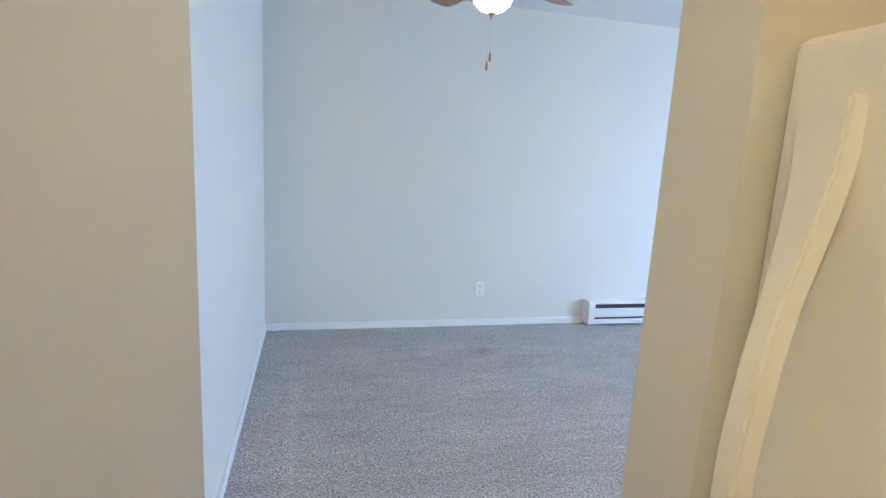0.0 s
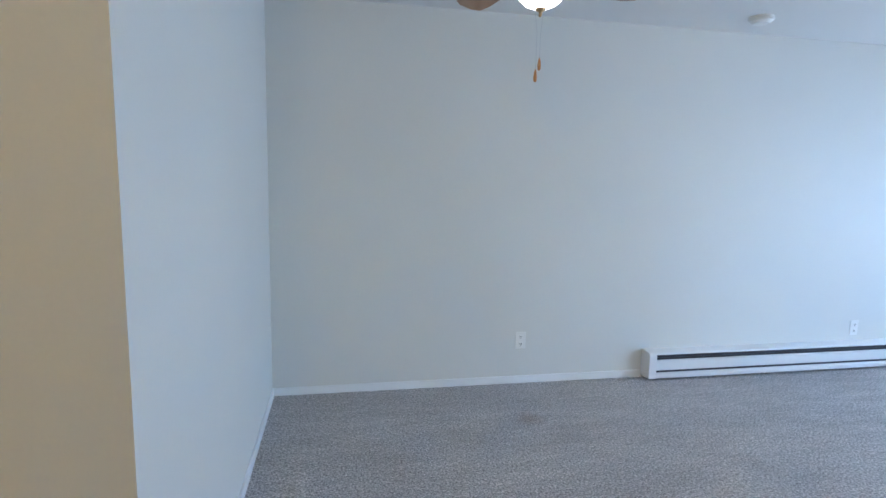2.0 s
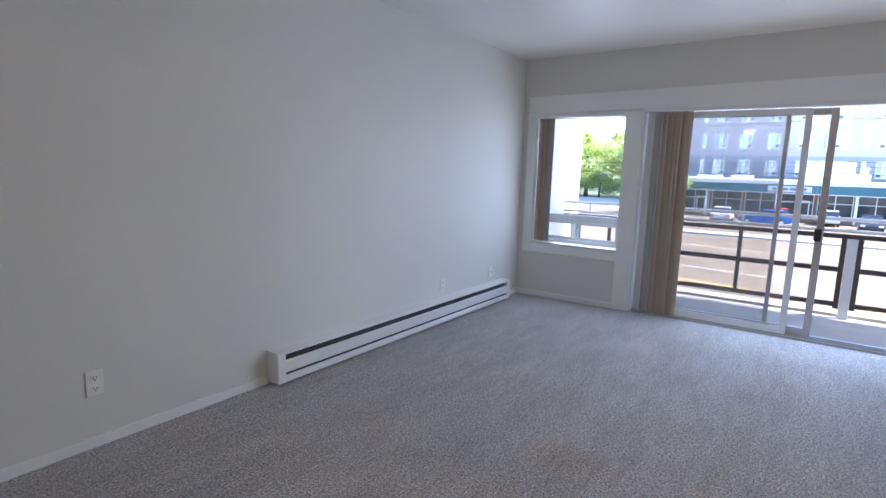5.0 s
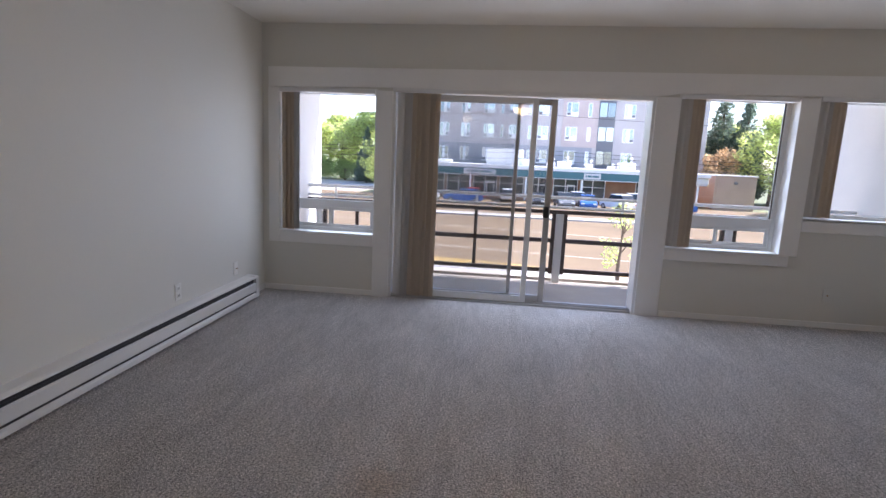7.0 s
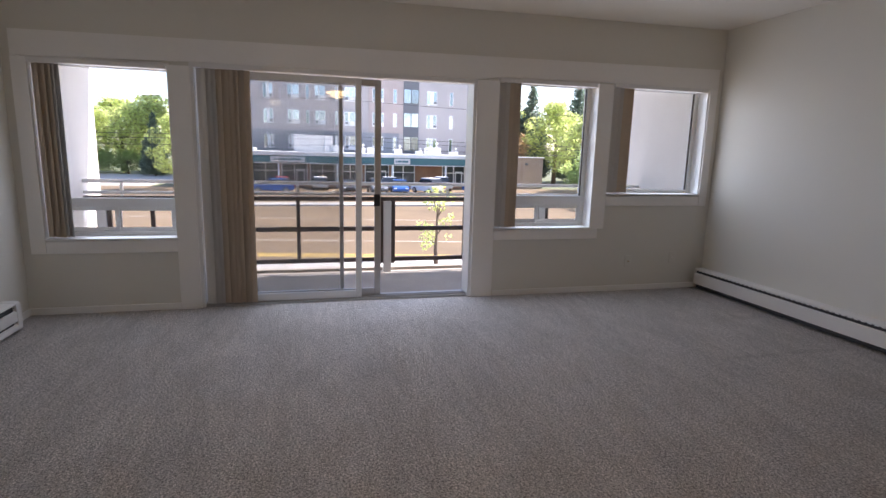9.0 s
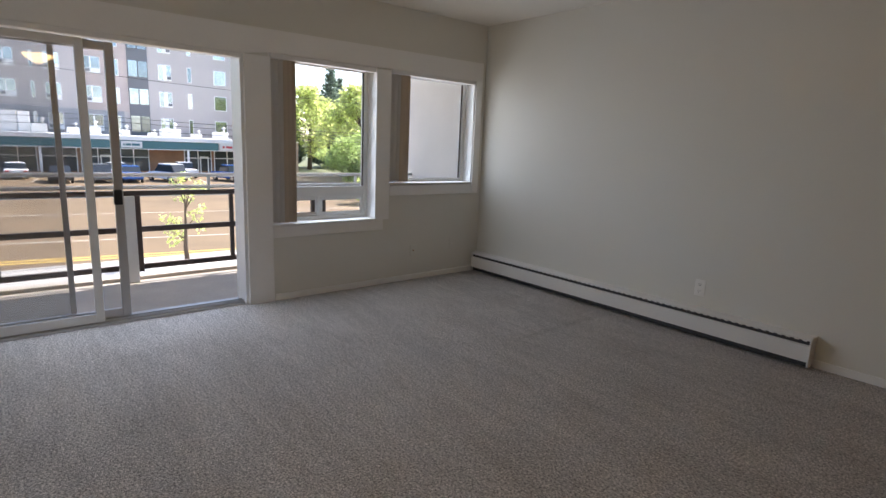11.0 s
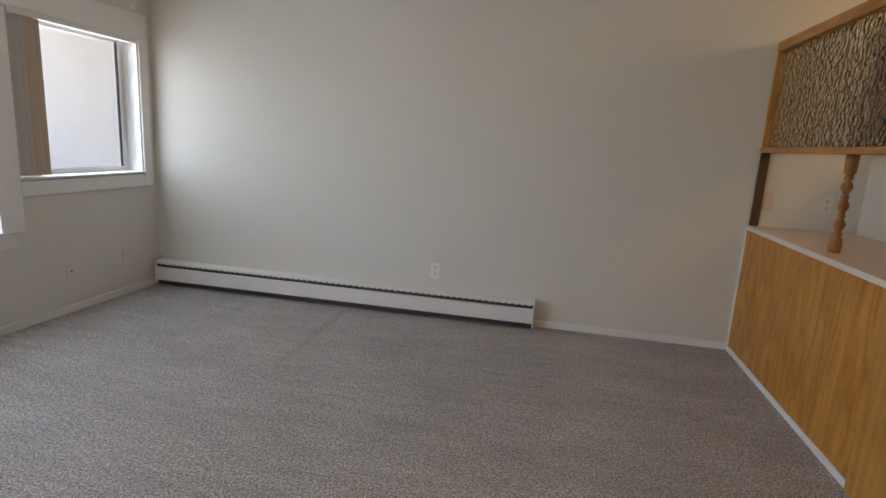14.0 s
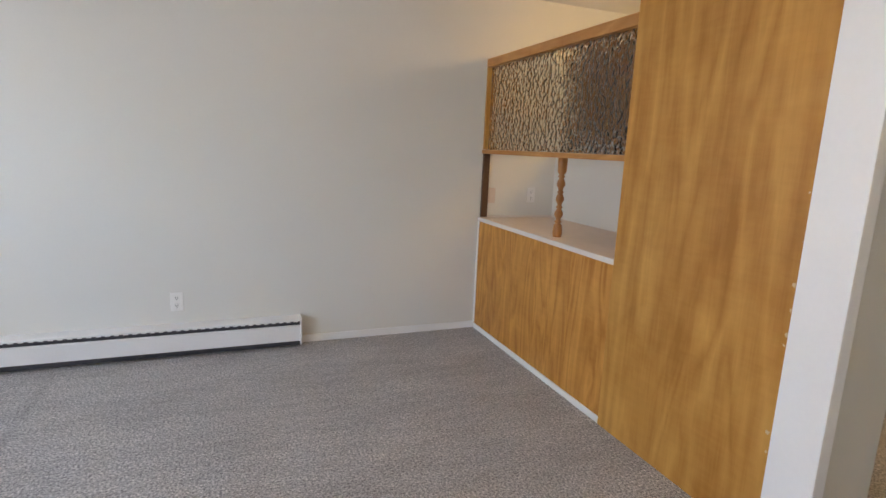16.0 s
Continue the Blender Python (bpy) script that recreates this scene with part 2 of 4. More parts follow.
DENTS = [(4.15, -1.75, -0.55, 0.87), (4.93, -1.72, -1.2, 0.90), (0.24, 2.1, 3.35, 1.12)]
WALL = mat("wall_paint", (0.725, 0.715, 0.66), 0.55, 0.02, 1.2, 90, 0.06, 0.002)
CEILING = mat("ceiling_paint", (0.80, 0.78, 0.735), 0.44, 0.02, 1.5, 40, 0.22, 0.004)
TRIM = mat("trim_paint", (0.86, 0.855, 0.835), 0.38, 0.02, 4, 60, 0.04)
CARPETED = carpet_material()
ENAMEL = mat("heater_enamel", (0.82, 0.81, 0.79), 0.35, 0.03, 5, 90, 0.03)
# for the heater fins, and for shade painted into the slots and base
SHADOW_GAP = mat("dark_fins_and_shade", (0.05, 0.05, 0.055), 0.5, 0.2, 30, 200, 0.2)
PLASTIC = mat("white_plastic", (0.85, 0.84, 0.80), 0.3, 0.01, 5, 50, 0.0)
SLOT = mat("dark_slot", (0.05, 0.045, 0.04), 0.5, 0.1)
VINYL = mat("window_vinyl", (0.80, 0.80, 0.79), 0.35, 0.02, 6, 60, 0.03)
ALU = mat("anodised_aluminium", (0.52, 0.51, 0.50), 0.4, 0.05, 8, 150, 0.05, metal=0.6)
BLACK = mat("black_plastic", (0.02, 0.02, 0.022), 0.35, 0.1)
# second copy of the blind colour, greyed to paint in how daylight falls
BLIND_DAYLIT = mat("blind_fabric_daylit", (0.60, 0.585, 0.56), 0.6, 0.03, 3, 200, 0.1, each=0.08)
BLIND = mat("blind_fabric", (0.56, 0.475, 0.375), 0.7, 0.04, 3, 200, 0.15, each=0.14)
HONEY = wood("honey_veneer", (0.60, 0.320, 0.072), (0.36, 0.155, 0.024), scale=0.6, figure=0.8)
FIGURED = wood("figured_veneer", (0.66, 0.325, 0.070), (0.37, 0.145, 0.020), scale=1.0)
HONEY_Y = wood("honey_rail", (0.60, 0.31, 0.10), (0.38, 0.16, 0.035), axis=1)
DARKWOOD = mat("dark_stained_wood", (0.10, 0.05, 0.025), 0.45, 0.2, 4, 60, 0.1)
TURNED = wood("turned_wood", (0.52, 0.26, 0.08), (0.30, 0.12, 0.03))
LAMINATE = mat("counter_laminate", (0.68, 0.58, 0.50), 0.35, 0.05, 12, 200, 0.04)
EDGE = mat("counter_edge", (0.74, 0.68, 0.62), 0.35, 0.03)
GLASS = glass_material("window_glass")
PEBBLED = glass_material("pebbled_glass", (0.66, 0.66, 0.62), True)
SCREEN_MESH = mat("insect_screen", (0.20, 0.22, 0.20), 0.8, 0.1, 8, 300, 0.0)
_t = SCREEN_MESH.node_tree
_clear, _mix = _t.nodes.new("ShaderNodeBsdfTransparent"), _t.nodes.new("ShaderNodeMixShader")
_mix.inputs[0].default_value = 0.22
_t.links.new(_clear.outputs[0], _mix.inputs[1])
_t.links.new(_t.nodes["Principled BSDF"].outputs[0], _mix.inputs[2])
_t.links.new(_mix.outputs[0], _t.nodes["Material Output"].inputs[0])
BRASS = mat("antique_brass", (0.45, 0.30, 0.14), 0.35, 0.08, metal=1.0)
BLADE = wood("fan_blade_wood", (0.50, 0.33, 0.20), (0.32, 0.19, 0.10), axis=0)
GLOBE = glow("lamp_glass", (1.0, 0.80, 0.55), 0.75)
AMBER = glow("amber_glass", (1.0, 0.66, 0.27), 3.2)
FRIDGE = mat("fridge_enamel", (0.80, 0.78, 0.72), 0.35, 0.02, 5, 140, 0.12)
CONCRETE = mat("concrete", (0.35, 0.31, 0.265), 0.85, 0.16, 2.5, 60, 0.4, 0.004)
STUCCO = mat("stucco", (0.74, 0.71, 0.68), 0.9, 0.05, 2, 80, 0.4, 0.004)
RAIL_DARK = mat("dark_steel", (0.085, 0.060, 0.050), 0.5, 0.2, 10, 90, 0.1)
RAIL_LIGHT = mat("pale_rail_paint", (0.82, 0.81, 0.79), 0.4, 0.05, 8, 90, 0.1)
ASPHALT = mat("asphalt", (0.135, 0.090, 0.046), 0.9, 0.25, 0.35, 30, 0.3, 0.01)
PAVING = mat("sidewalk_concrete", (0.36, 0.34, 0.31), 0.9, 0.14, 0.5, 25, 0.3, 0.01, each=0.05)
EARTH = mat("dry_grass", (0.10, 0.11, 0.05), 0.95, 0.3, 0.4, 9, 0.4, 0.03)
YELLOW = mat("road_yellow", (0.62, 0.40, 0.06), 0.8, 0.15, 2, 20, 0.1)
WHITE = mat("road_white", (0.40, 0.36, 0.30), 0.8, 0.15, 2, 20, 0.1)
GREY_WALL = mat("grey_facade", (0.46, 0.415, 0.40), 0.85, 0.05, 0.4, 6, 0.2, 0.02)
DARK_WALL = mat("slate_facade", (0.16, 0.16, 0.17), 0.8, 0.06, 0.4, 6, 0.2, 0.02)
BRICK = mat("brick_facade", (0.36, 0.20, 0.12), 0.85, 0.18, 0.8, 8, 0.3, 0.02)
TEAL = mat("teal_fascia", (0.06, 0.15, 0.16), 0.6, 0.1, 0.6, 12, 0.1)
ROOF = mat("white_roofing", (0.72, 0.71, 0.69), 0.8, 0.08, 0.5, 9, 0.1)
STORE_GLASS = mat("shop_glass", (0.05, 0.06, 0.065), 0.08, 0.3, 0.6, 5, 0.0)
FAR_GLASS = mat("far_window_glass", (0.42, 0.46, 0.50), 0.05, 0.3, 0.4, 3, 0.0, metal=0.75, each=0.45)
BARK = mat("bark", (0.12, 0.085, 0.06), 0.95, 0.3, 3, 18, 0.6, 0.03)
LEAF = leaf_material("bright_leaves", (0.54, 0.60, 0.22))
LEAF_DARK = leaf_material("dark_leaves", (0.37, 0.47, 0.17))
NEEDLE = leaf_material("fir_needles", (0.17, 0.23, 0.17))
LEAF_RED = leaf_material("reddish_leaves", (0.55, 0.38, 0.22))
TYRE = mat("tyre_rubber", (0.02, 0.02, 0.02), 0.8, 0.1)
CHROME = mat("wheel_rim", (0.5, 0.5, 0.5), 0.3, 0.1, metal=1.0)
CAR_GLASS = mat("car_glass", (0.02, 0.025, 0.03), 0.05, 0.1)
HEAD = mat("headlight", (0.7, 0.7, 0.7), 0.15, 0.05)
TAIL = mat("tail_light", (0.45, 0.02, 0.02), 0.2, 0.05)
CABLE = mat("cable", (0.02, 0.02, 0.02), 0.7, 0.1)

# ---------------------------------------------------------------- helpers


def box(bm, x0, x1, y0, y1, z0, z1, bevel=0.0, seg=2):
    made = bmesh.ops.create_cube(bm, size=1.0)["verts"]
    for v in made:
        v.co = Vector(((x0 + x1) / 2 + v.co.x * (x1 - x0), (y0 + y1) / 2 + v.co.y * (y1 - y0), (z0 + z1) / 2 + v.co.z * (z1 - z0)))
    if bevel:
        edges = list({e for v in made for e in v.link_edges})
        bmesh.ops.bevel(bm, geom=edges, offset=bevel, segments=seg, affect="EDGES", profile=0.5)
    return bm


def boxes(*rows, bevel=0.0):
    bm = bmesh.new()
    for r in rows:
        box(bm, *r, bevel=bevel)
    return bm


def turn(bm, profile, at=(0, 0, 0), seg=24):
    """A turned body: rows of (radius, height) about a vertical axis."""
    rings = []
    for r, z in profile:
        rings.append([bm.verts.new((at[0] + r * math.cos(2 * math.pi * k / seg), at[1] + r * math.sin(2 * math.pi * k / seg), at[2] + z)) for k in range(seg)])
    for a, b in zip(rings, rings[1:]):
        for k in range(seg):
            f = bm.faces.new((a[k], a[(k + 1) % seg], b[(k + 1) % seg], b[k]))
            f.smooth = True
    bm.faces.new(rings[0][::-1])
    bm.faces.new(rings[-1])
    return bm


def tube(bm, points, radius, seg=8, taper=None):
    """A round bar along points."""
    rings = []
    for n, p in enumerate(points):
        p = Vector(p)
        a = Vector(points[max(n - 1, 0)])
        b = Vector(points[min(n + 1, len(points) - 1)])
        d = (b - a).normalized()
        side = d.cross((0, 0, 1)) if abs(d.z) < 0.95 else d.cross((1, 0, 0))
        side.normalize()
        up = side.cross(d)
        r = radius if taper is None else radius + (taper - radius) * n / (len(points) - 1)
        rings.append([bm.verts.new(p + r * (math.cos(2 * math.pi * k / seg) * side + math.sin(2 * math.pi * k / seg) * up)) for k in range(seg)])
    for a, b in zip(rings, rings[1:]):
        for k in range(seg):
            f = bm.faces.new((a[k], a[(k + 1) % seg], b[(k + 1) % seg], b[k]))
            f.smooth = True
    bm.faces.new(rings[0][::-1])
    bm.faces.new(rings[-1])
    return bm


def prism(bm, outline, axis, a, b):
    """An outline of (u, v) pushed along an axis from a to b. The outline's plane: x: (y, z), y: (x, z), z: (x, y)."""
    def at(u, v, w):
        return {"x": (w, u, v), "y": (u, w, v), "z": (u, v, w)}[axis]
    lo = [bm.verts.new(at(u, v, a)) for u, v in outline]
    hi = [bm.verts.new(at(u, v, b)) for u, v in outline]
    n = len(outline)
    bm.faces.new(lo)
    bm.faces.new(hi[::-1])
    for k in range(n):
        bm.faces.new((lo[k], hi[k], hi[(k + 1) % n], lo[(k + 1) % n]))
    bmesh.ops.recalc_face_normals(bm, faces=bm.faces)
    return bm


def mesh(name, bm, material):
    bmesh.ops.recalc_face_normals(bm, faces=bm.faces)
    me = bpy.data.meshes.new(name)
    bm.to_mesh(me)
    bm.free()
    me.materials.append(material)
    return me


def part(name, bm, material, parent=None, label=""):
    ob = new(name, bm if isinstance(bm, bpy.types.Mesh) else mesh(name, bm, material))
    if parent:
        ob.parent = parent
    if label:
        ob["label"] = label
    return ob


def thing(name, label, category, group="", at=(0, 0, 0), kind=""):
    ob = new(name)
    ob.location = at
    return tagged(ob, label, category, group, kind)


def setting(name, bm, material, label, category):
    return tagged(part(name, bm, material), label, category, kind="structure")


# ------------------------------------------------------------ the large structure
XW, YN, YS = 5.96, 4.26, -1.88
XOUT = 6.16
TOP = 2.72
WEST = -2.3
SOUTH = -2.08
CEIL_N, CEIL_S = 2.51, 2.585

setting("floor", boxes((WEST, XW + 0.06, YS - 0.2, YN + 0.2, -0.2, 0.0)), CARPETED, "taupe cut-pile carpet, lightly stained and trodden", "floor")
bm = prism(bmesh.new(), [(YN + 0.2, CEIL_N), (YS - 0.2, CEIL_S), (YS - 0.2, TOP), (YN + 0.2, TOP)], "x", WEST, XOUT)
setting("ceiling", bm, CEILING, "white ceiling with a faint roller texture", "ceiling")
setting("wall_north", boxes((-0.02, XOUT, YN, YN + 0.2, -0.2, TOP)), WALL, "plain off-white painted wall", "wall")
setting("wall_south", boxes((WEST, XOUT, SOUTH, YS, -0.2, TOP)), WALL, "plain off-white painted wall", "wall")
setting("wall_west", boxes((WEST, -0.02, 1.957, YN + 0.2, -0.2, TOP)), WALL, "off-white wall block beside the hall opening", "wall")
setting("wall_hall", boxes((WEST - 0.2, WEST, SOUTH, YN, -0.2, TOP)), WALL, "off-white wall behind the kitchen", "wall")
setting("wall_stub", boxes((0.765, 1.249, 0.656, 0.785, -0.2, TOP)), WALL, "short off-white wall end beside the refrigerator", "wall")
setting("wall_nook", boxes((0.50, 0.62, YS, -0.30, -0.2, 1.46)), WALL, "low off-white wall behind the counter", "wall")

# the window wall, with its openings cut right through: (y0, y1, z0, z1)
W1 = (3.16, 4.108, 0.59, 1.955)
DOOR = (0.672, 3.018, 0.0, 1.985)
W2 = (-0.525, 0.480, 0.640, 2.015)
W3 = (-1.735, -0.670, 0.970, 2.030)
bm = boxes(
    (XW, XOUT, W1[1], YN, -0.2, TOP), (XW, XOUT, *W1[:2], -0.2, W1[2]), (XW, XOUT, *W1[:2], W1[3], TOP),
    (XW, XOUT, DOOR[1], W1[0], -0.2, TOP), (XW, XOUT, *DOOR[:2], DOOR[3], TOP), (XW, XOUT, W2[1], DOOR[0], -0.2, TOP),
    (XW, XOUT, *W2[:2], -0.2, W2[2]), (XW, XOUT, *W2[:2], W2[3], TOP), (XW, XOUT, W3[1], W2[0], -0.2, TOP),
    (XW, XOUT, *W3[:2], -0.2, W3[2]), (XW, XOUT, *W3[:2], W3[3], TOP), (XW, XOUT, YS, W3[0], -0.2, TOP),
)
setting("wall_east", bm, WALL, "off-white wall with three windows and a sliding door", "wall")

# flat casing boards round the openings
XT = XW - 0.019
trim = tagged(new("trim"), "wide flat white casing boards round the windows and door", "casing", kind="structure")
bm = prism(bmesh.new(), [(4.195, W1[3] - 0.012), (4.195, 2.125), (-1.825, 2.205), (-1.825, W3[3] - 0.012), (W3[1] + 0.001, W3[3] - 0.012), (W2[1], W2[3] - 0.012), (DOOR[0], DOOR[3] - 0.012), (DOOR[1], DOOR[3] - 0.012)], "x", XT, XW)
part("head_board", bm, TRIM, trim)


def board(y0, y1, z0, z1):
    part("board", box(bmesh.new(), XT, XW, y0, y1, z0, z1, 0.003), TRIM, trim)


board(W1[1] - 0.010, 4.200, 0.485, W1[3] - 0.014)
board(W1[0] + 0.012, W1[1] - 0.012, 0.485, 0.585)
board(DOOR[1] - 0.004, W1[0] + 0.012, 0.0, W1[3] - 0.014)
board(W2[1] - 0.012, DOOR[0] + 0.004, 0.0, DOOR[3] - 0.014)
board(-0.605, W2[1] - 0.014, 0.540, 0.635)
board(W3[1] + 0.0, W2[0] + 0.010, 0.637, W2[3] - 0.014)
board(W3[0], W3[1] - 0.002, 0.862, 0.958)
board(-1.825, W3[0] - 0.002, 0.862, W3[3] - 0.014)


def base_run(x0, x1, y0, y1):
    return box(bmesh.new(), x0, x1, y0, y1, 0.0, 0.055, 0.003)


for row in ((-0.02, 2.63, YN - 0.012, YN), (5.60, XW, YN - 0.012, YN), (1.30, 2.68, YS, YS + 0.012), (-0.02, -0.008, 1.957, YN - 0.013),
            (XW - 0.012, XW, 3.165, YN - 0.013), (XW - 0.012, XW, YS + 0.013, 0.455)):
    setting("baseboard", base_run(*row), TRIM, "narrow white painted baseboard", "baseboard")


def daylight_lamps(name, opening, power, rows, out, tip, colour):
    """Area lamps added in an opening to boost its daylight, facing into the room, in rows one above the other."""
    y0, y1, z0, z1 = opening
    tall = (z1 - z0) / rows
    for k in range(rows):
        lamp = new(name, bpy.data.lights.new(name, "AREA"))
        lamp.data.shape, lamp.data.size, lamp.data.size_y = "RECTANGLE", y1 - y0 - 0.08, tall - 0.02
        lamp.data.energy, lamp.data.color = power * (y1 - y0) * tall, colour
        mid = Vector((XW + out - tall / 2 * abs(math.sin(tip)), (y0 + y1) / 2, z0 + (k + 0.5) * tall))
        lamp.matrix_world = look(mid, mid + Vector((-math.cos(tip), 0, -math.sin(tip))))


# added lamps: sky light down to the floor, sunlit pavement's light up to the ceiling
SKY, GROUND_LIGHT = (0.75, 0.865, 1.0), (1.0, 0.76, 0.44)
for n, opening, power, out in (("window", (W1[0], W1[1] - 0.22, *W1[2:]), 1.5, 0.09), ("door", (DOOR[0], 2.56, 0.03, DOOR[3]), 1.25, 0.025),
                               ("window", (W2[0], W2[1] - 0.23, *W2[2:]), 1.5, 0.09), ("window", (W3[0], W3[1] - 0.22, *W3[2:]), 1.5, 0.09)):
    daylight_lamps("sky_" + n, opening, power * 0.90, 5, out, radians(16), SKY)
    daylight_lamps("ground_" + n, opening, power * 0.23, 3, out - 0.01, radians(-24), GROUND_LIGHT)
bulb("pendant_bulb", (PENDANT[0], PENDANT[1], PENDANT[2] + 0.035), 0.8, WARM, 0.025)
bulb("kitchen_bulb", (-0.25, -0.45, 2.42), 4.0, WARM, 0.10)
bulb("counter_bulb", (0.78, -1.25, 2.20), 0.32, WARM, 0.10)

# ------------------------------------------------------------ windows and door
XG = 6.115


def frame_bars(parent, name, x0, x1, y0, y1, z0, z1, w, material, bevel=0.003):
    """Four bars of a sash or frame, as one mesh."""
    bm = bmesh.new()
    box(bm, x0, x1, y0, y0 + w, z0, z1, bevel, 1)
    box(bm, x0, x1, y1 - w, y1, z0, z1, bevel, 1)
    box(bm, x0 + 0.001, x1 - 0.001, y0 + w, y1 - w, z0, z0 + w, bevel, 1)
    box(bm, x0 + 0.001, x1 - 0.001, y0 + w, y1 - w, z1 - w, z1, bevel, 1)
    return part(name, bm, material, parent)


def pane(parent, y0, y1, z0, z1, x=XG):
    p = part("pane", box(bmesh.new(), x - 0.003, x + 0.003, y0, y1, z0, z1), GLASS, parent)
    p.visible_shadow = False
    return p


def window(name, opening, bar, label):
    """A deep white reveal, an outer vinyl frame, a fixed pane and, where bar is given, two low sliding sashes under a rail."""
    y0, y1, z0, z1 = opening
    w = tagged(new(name), label, "window", kind="structure")
    f = 0.045
    bm = boxes((XW - 0.004, XG - 0.03, y0, y0 + 0.010, z0 + 0.012, z1), (XW - 0.004, XG - 0.03, y1 - 0.010, y1, z0 + 0.012, z1), (XW - 0.004, XG - 0.03, y0 + 0.010, y1 - 0.010, z1 - 0.010, z1))
    part("jamb_lining", bm, TRIM, w)
    part("window_sill", box(bmesh.new(), XW - 0.030, XG - 0.03, y0 - 0.004, y1 + 0.004, z0, z0 + 0.012, 0.003), TRIM, w)
    frame_bars(w, "window_frame", XG - 0.03, XG + 0.04, y0, y1, z0, z1, f, VINYL)
    part("glazing_bead", boxes((XG - 0.012, XG + 0.012, y0 + f, y0 + f + 0.006, (bar[1] if bar else z0 + f), z1 - f), bevel=0.002), RAIL_DARK, w)
    if not bar:
        pane(w, y0 + f, y1 - f, z0 + f, z1 - f)
        return w
    part("transom", box(bmesh.new(), XG - 0.028, XG + 0.035, y0 + f, y1 - f, bar[0], bar[1], 0.004), VINYL, w)
    pane(w, y0 + f, y1 - f, bar[1], z1 - f)
    mid = (y0 + y1) / 2
    for a, b, dx in ((y0 + f, mid + 0.02, -0.012), (mid - 0.02, y1 - f, 0.012)):
        s = frame_bars(w, "sash", XG + dx - 0.010, XG + dx + 0.010, a, b, z0 + f, bar[0], 0.032, VINYL)
        pane(s, a + 0.032, b - 0.032, z0 + f + 0.032, bar[0] - 0.032, XG + dx)
        part("latch", box(bmesh.new(), XG + dx - 0.028, XG + dx - 0.010, b - 0.026, b - 0.010, z0 + 0.10, z0 + 0.17, 0.004), VINYL, s)
    return w


window("window_1", W1, (0.835, 0.905), "white vinyl window with a fixed pane over two low sliding sashes")
window("window_2", W2, (0.855, 0.945), "white vinyl window with a fixed pane over two low sliding sashes")
window("window_3", W3, None, "white vinyl window with one fixed pane")

door = tagged(new("door_1"), "aluminium sliding glass door standing half open onto the balcony", "door", kind="structure")
y0, y1, z0, z1 = DOOR
bm = boxes((XW - 0.002, XOUT, y0, y0 + 0.030, 0.0, z1), (XW - 0.002, XOUT, y1 - 0.030, y1, 0.0, z1), (XW - 0.002, XOUT, y0 + 0.030, y1 - 0.030, z1 - 0.035, z1), bevel=0.003)
part("door_frame", bm, VINYL, door)
bm = boxes((XW + 0.02, XOUT, y0 + 0.030, y1 - 0.030, 0.0, 0.018), (XW + 0.045, XW + 0.052, y0 + 0.03, y1 - 0.03, 0.018, 0.034), (XW + 0.095, XW + 0.102, y0 + 0.03, y1 - 0.03, 0.018, 0.034))
part("threshold", bm, ALU, door, "worn aluminium track")


def slider(y0, y1, x, stile, material, label):
    s = part("door_panel", boxes((x - 0.018, x + 0.018, y0, y0 + stile, 0.03, 1.93), (x - 0.018, x + 0.018, y1 - stile, y1, 0.03, 1.93),
                                 (x - 0.017, x + 0.017, y0 + stile, y1 - stile, 0.03, 0.03 + stile * 1.2), (x - 0.017, x + 0.017, y0 + stile, y1 - stile, 1.93 - stile, 1.93), bevel=0.003), material, door, label)
    pane(s, y0 + stile, y1 - stile, 0.03 + stile, 1.93 - stile, x)
    return s


slider(1.685, 2.970, XW + 0.050, 0.050, VINYL, "fixed glass panel")
opened = slider(1.510, 2.800, XW + 0.098, 0.055, ALU, "sliding glass panel pushed aside")
part("door_handle", boxes((XW + 0.045, XW + 0.082, 1.522, 1.575, 0.85, 0.955), bevel=0.008), BLACK, opened, "black pull handle")
bm = bmesh.new()
for a in (1.835, 2.930):
    box(bm, XW + 0.138, XW + 0.156, a, a + 0.035, 0.02, 1.92, 0.003, 1)
for a in (0.02, 1.885):
    box(bm, XW + 0.139, XW + 0.155, 1.870, 2.930, a, a + 0.035, 0.003, 1)
part("screen_frame", bm, ALU, door)
part("screen_mesh", boxes((XW + 0.1465, XW + 0.1475, 1.868, 2.932, 0.05, 1.89)), SCREEN_MESH, door, "fine grey insect screen")


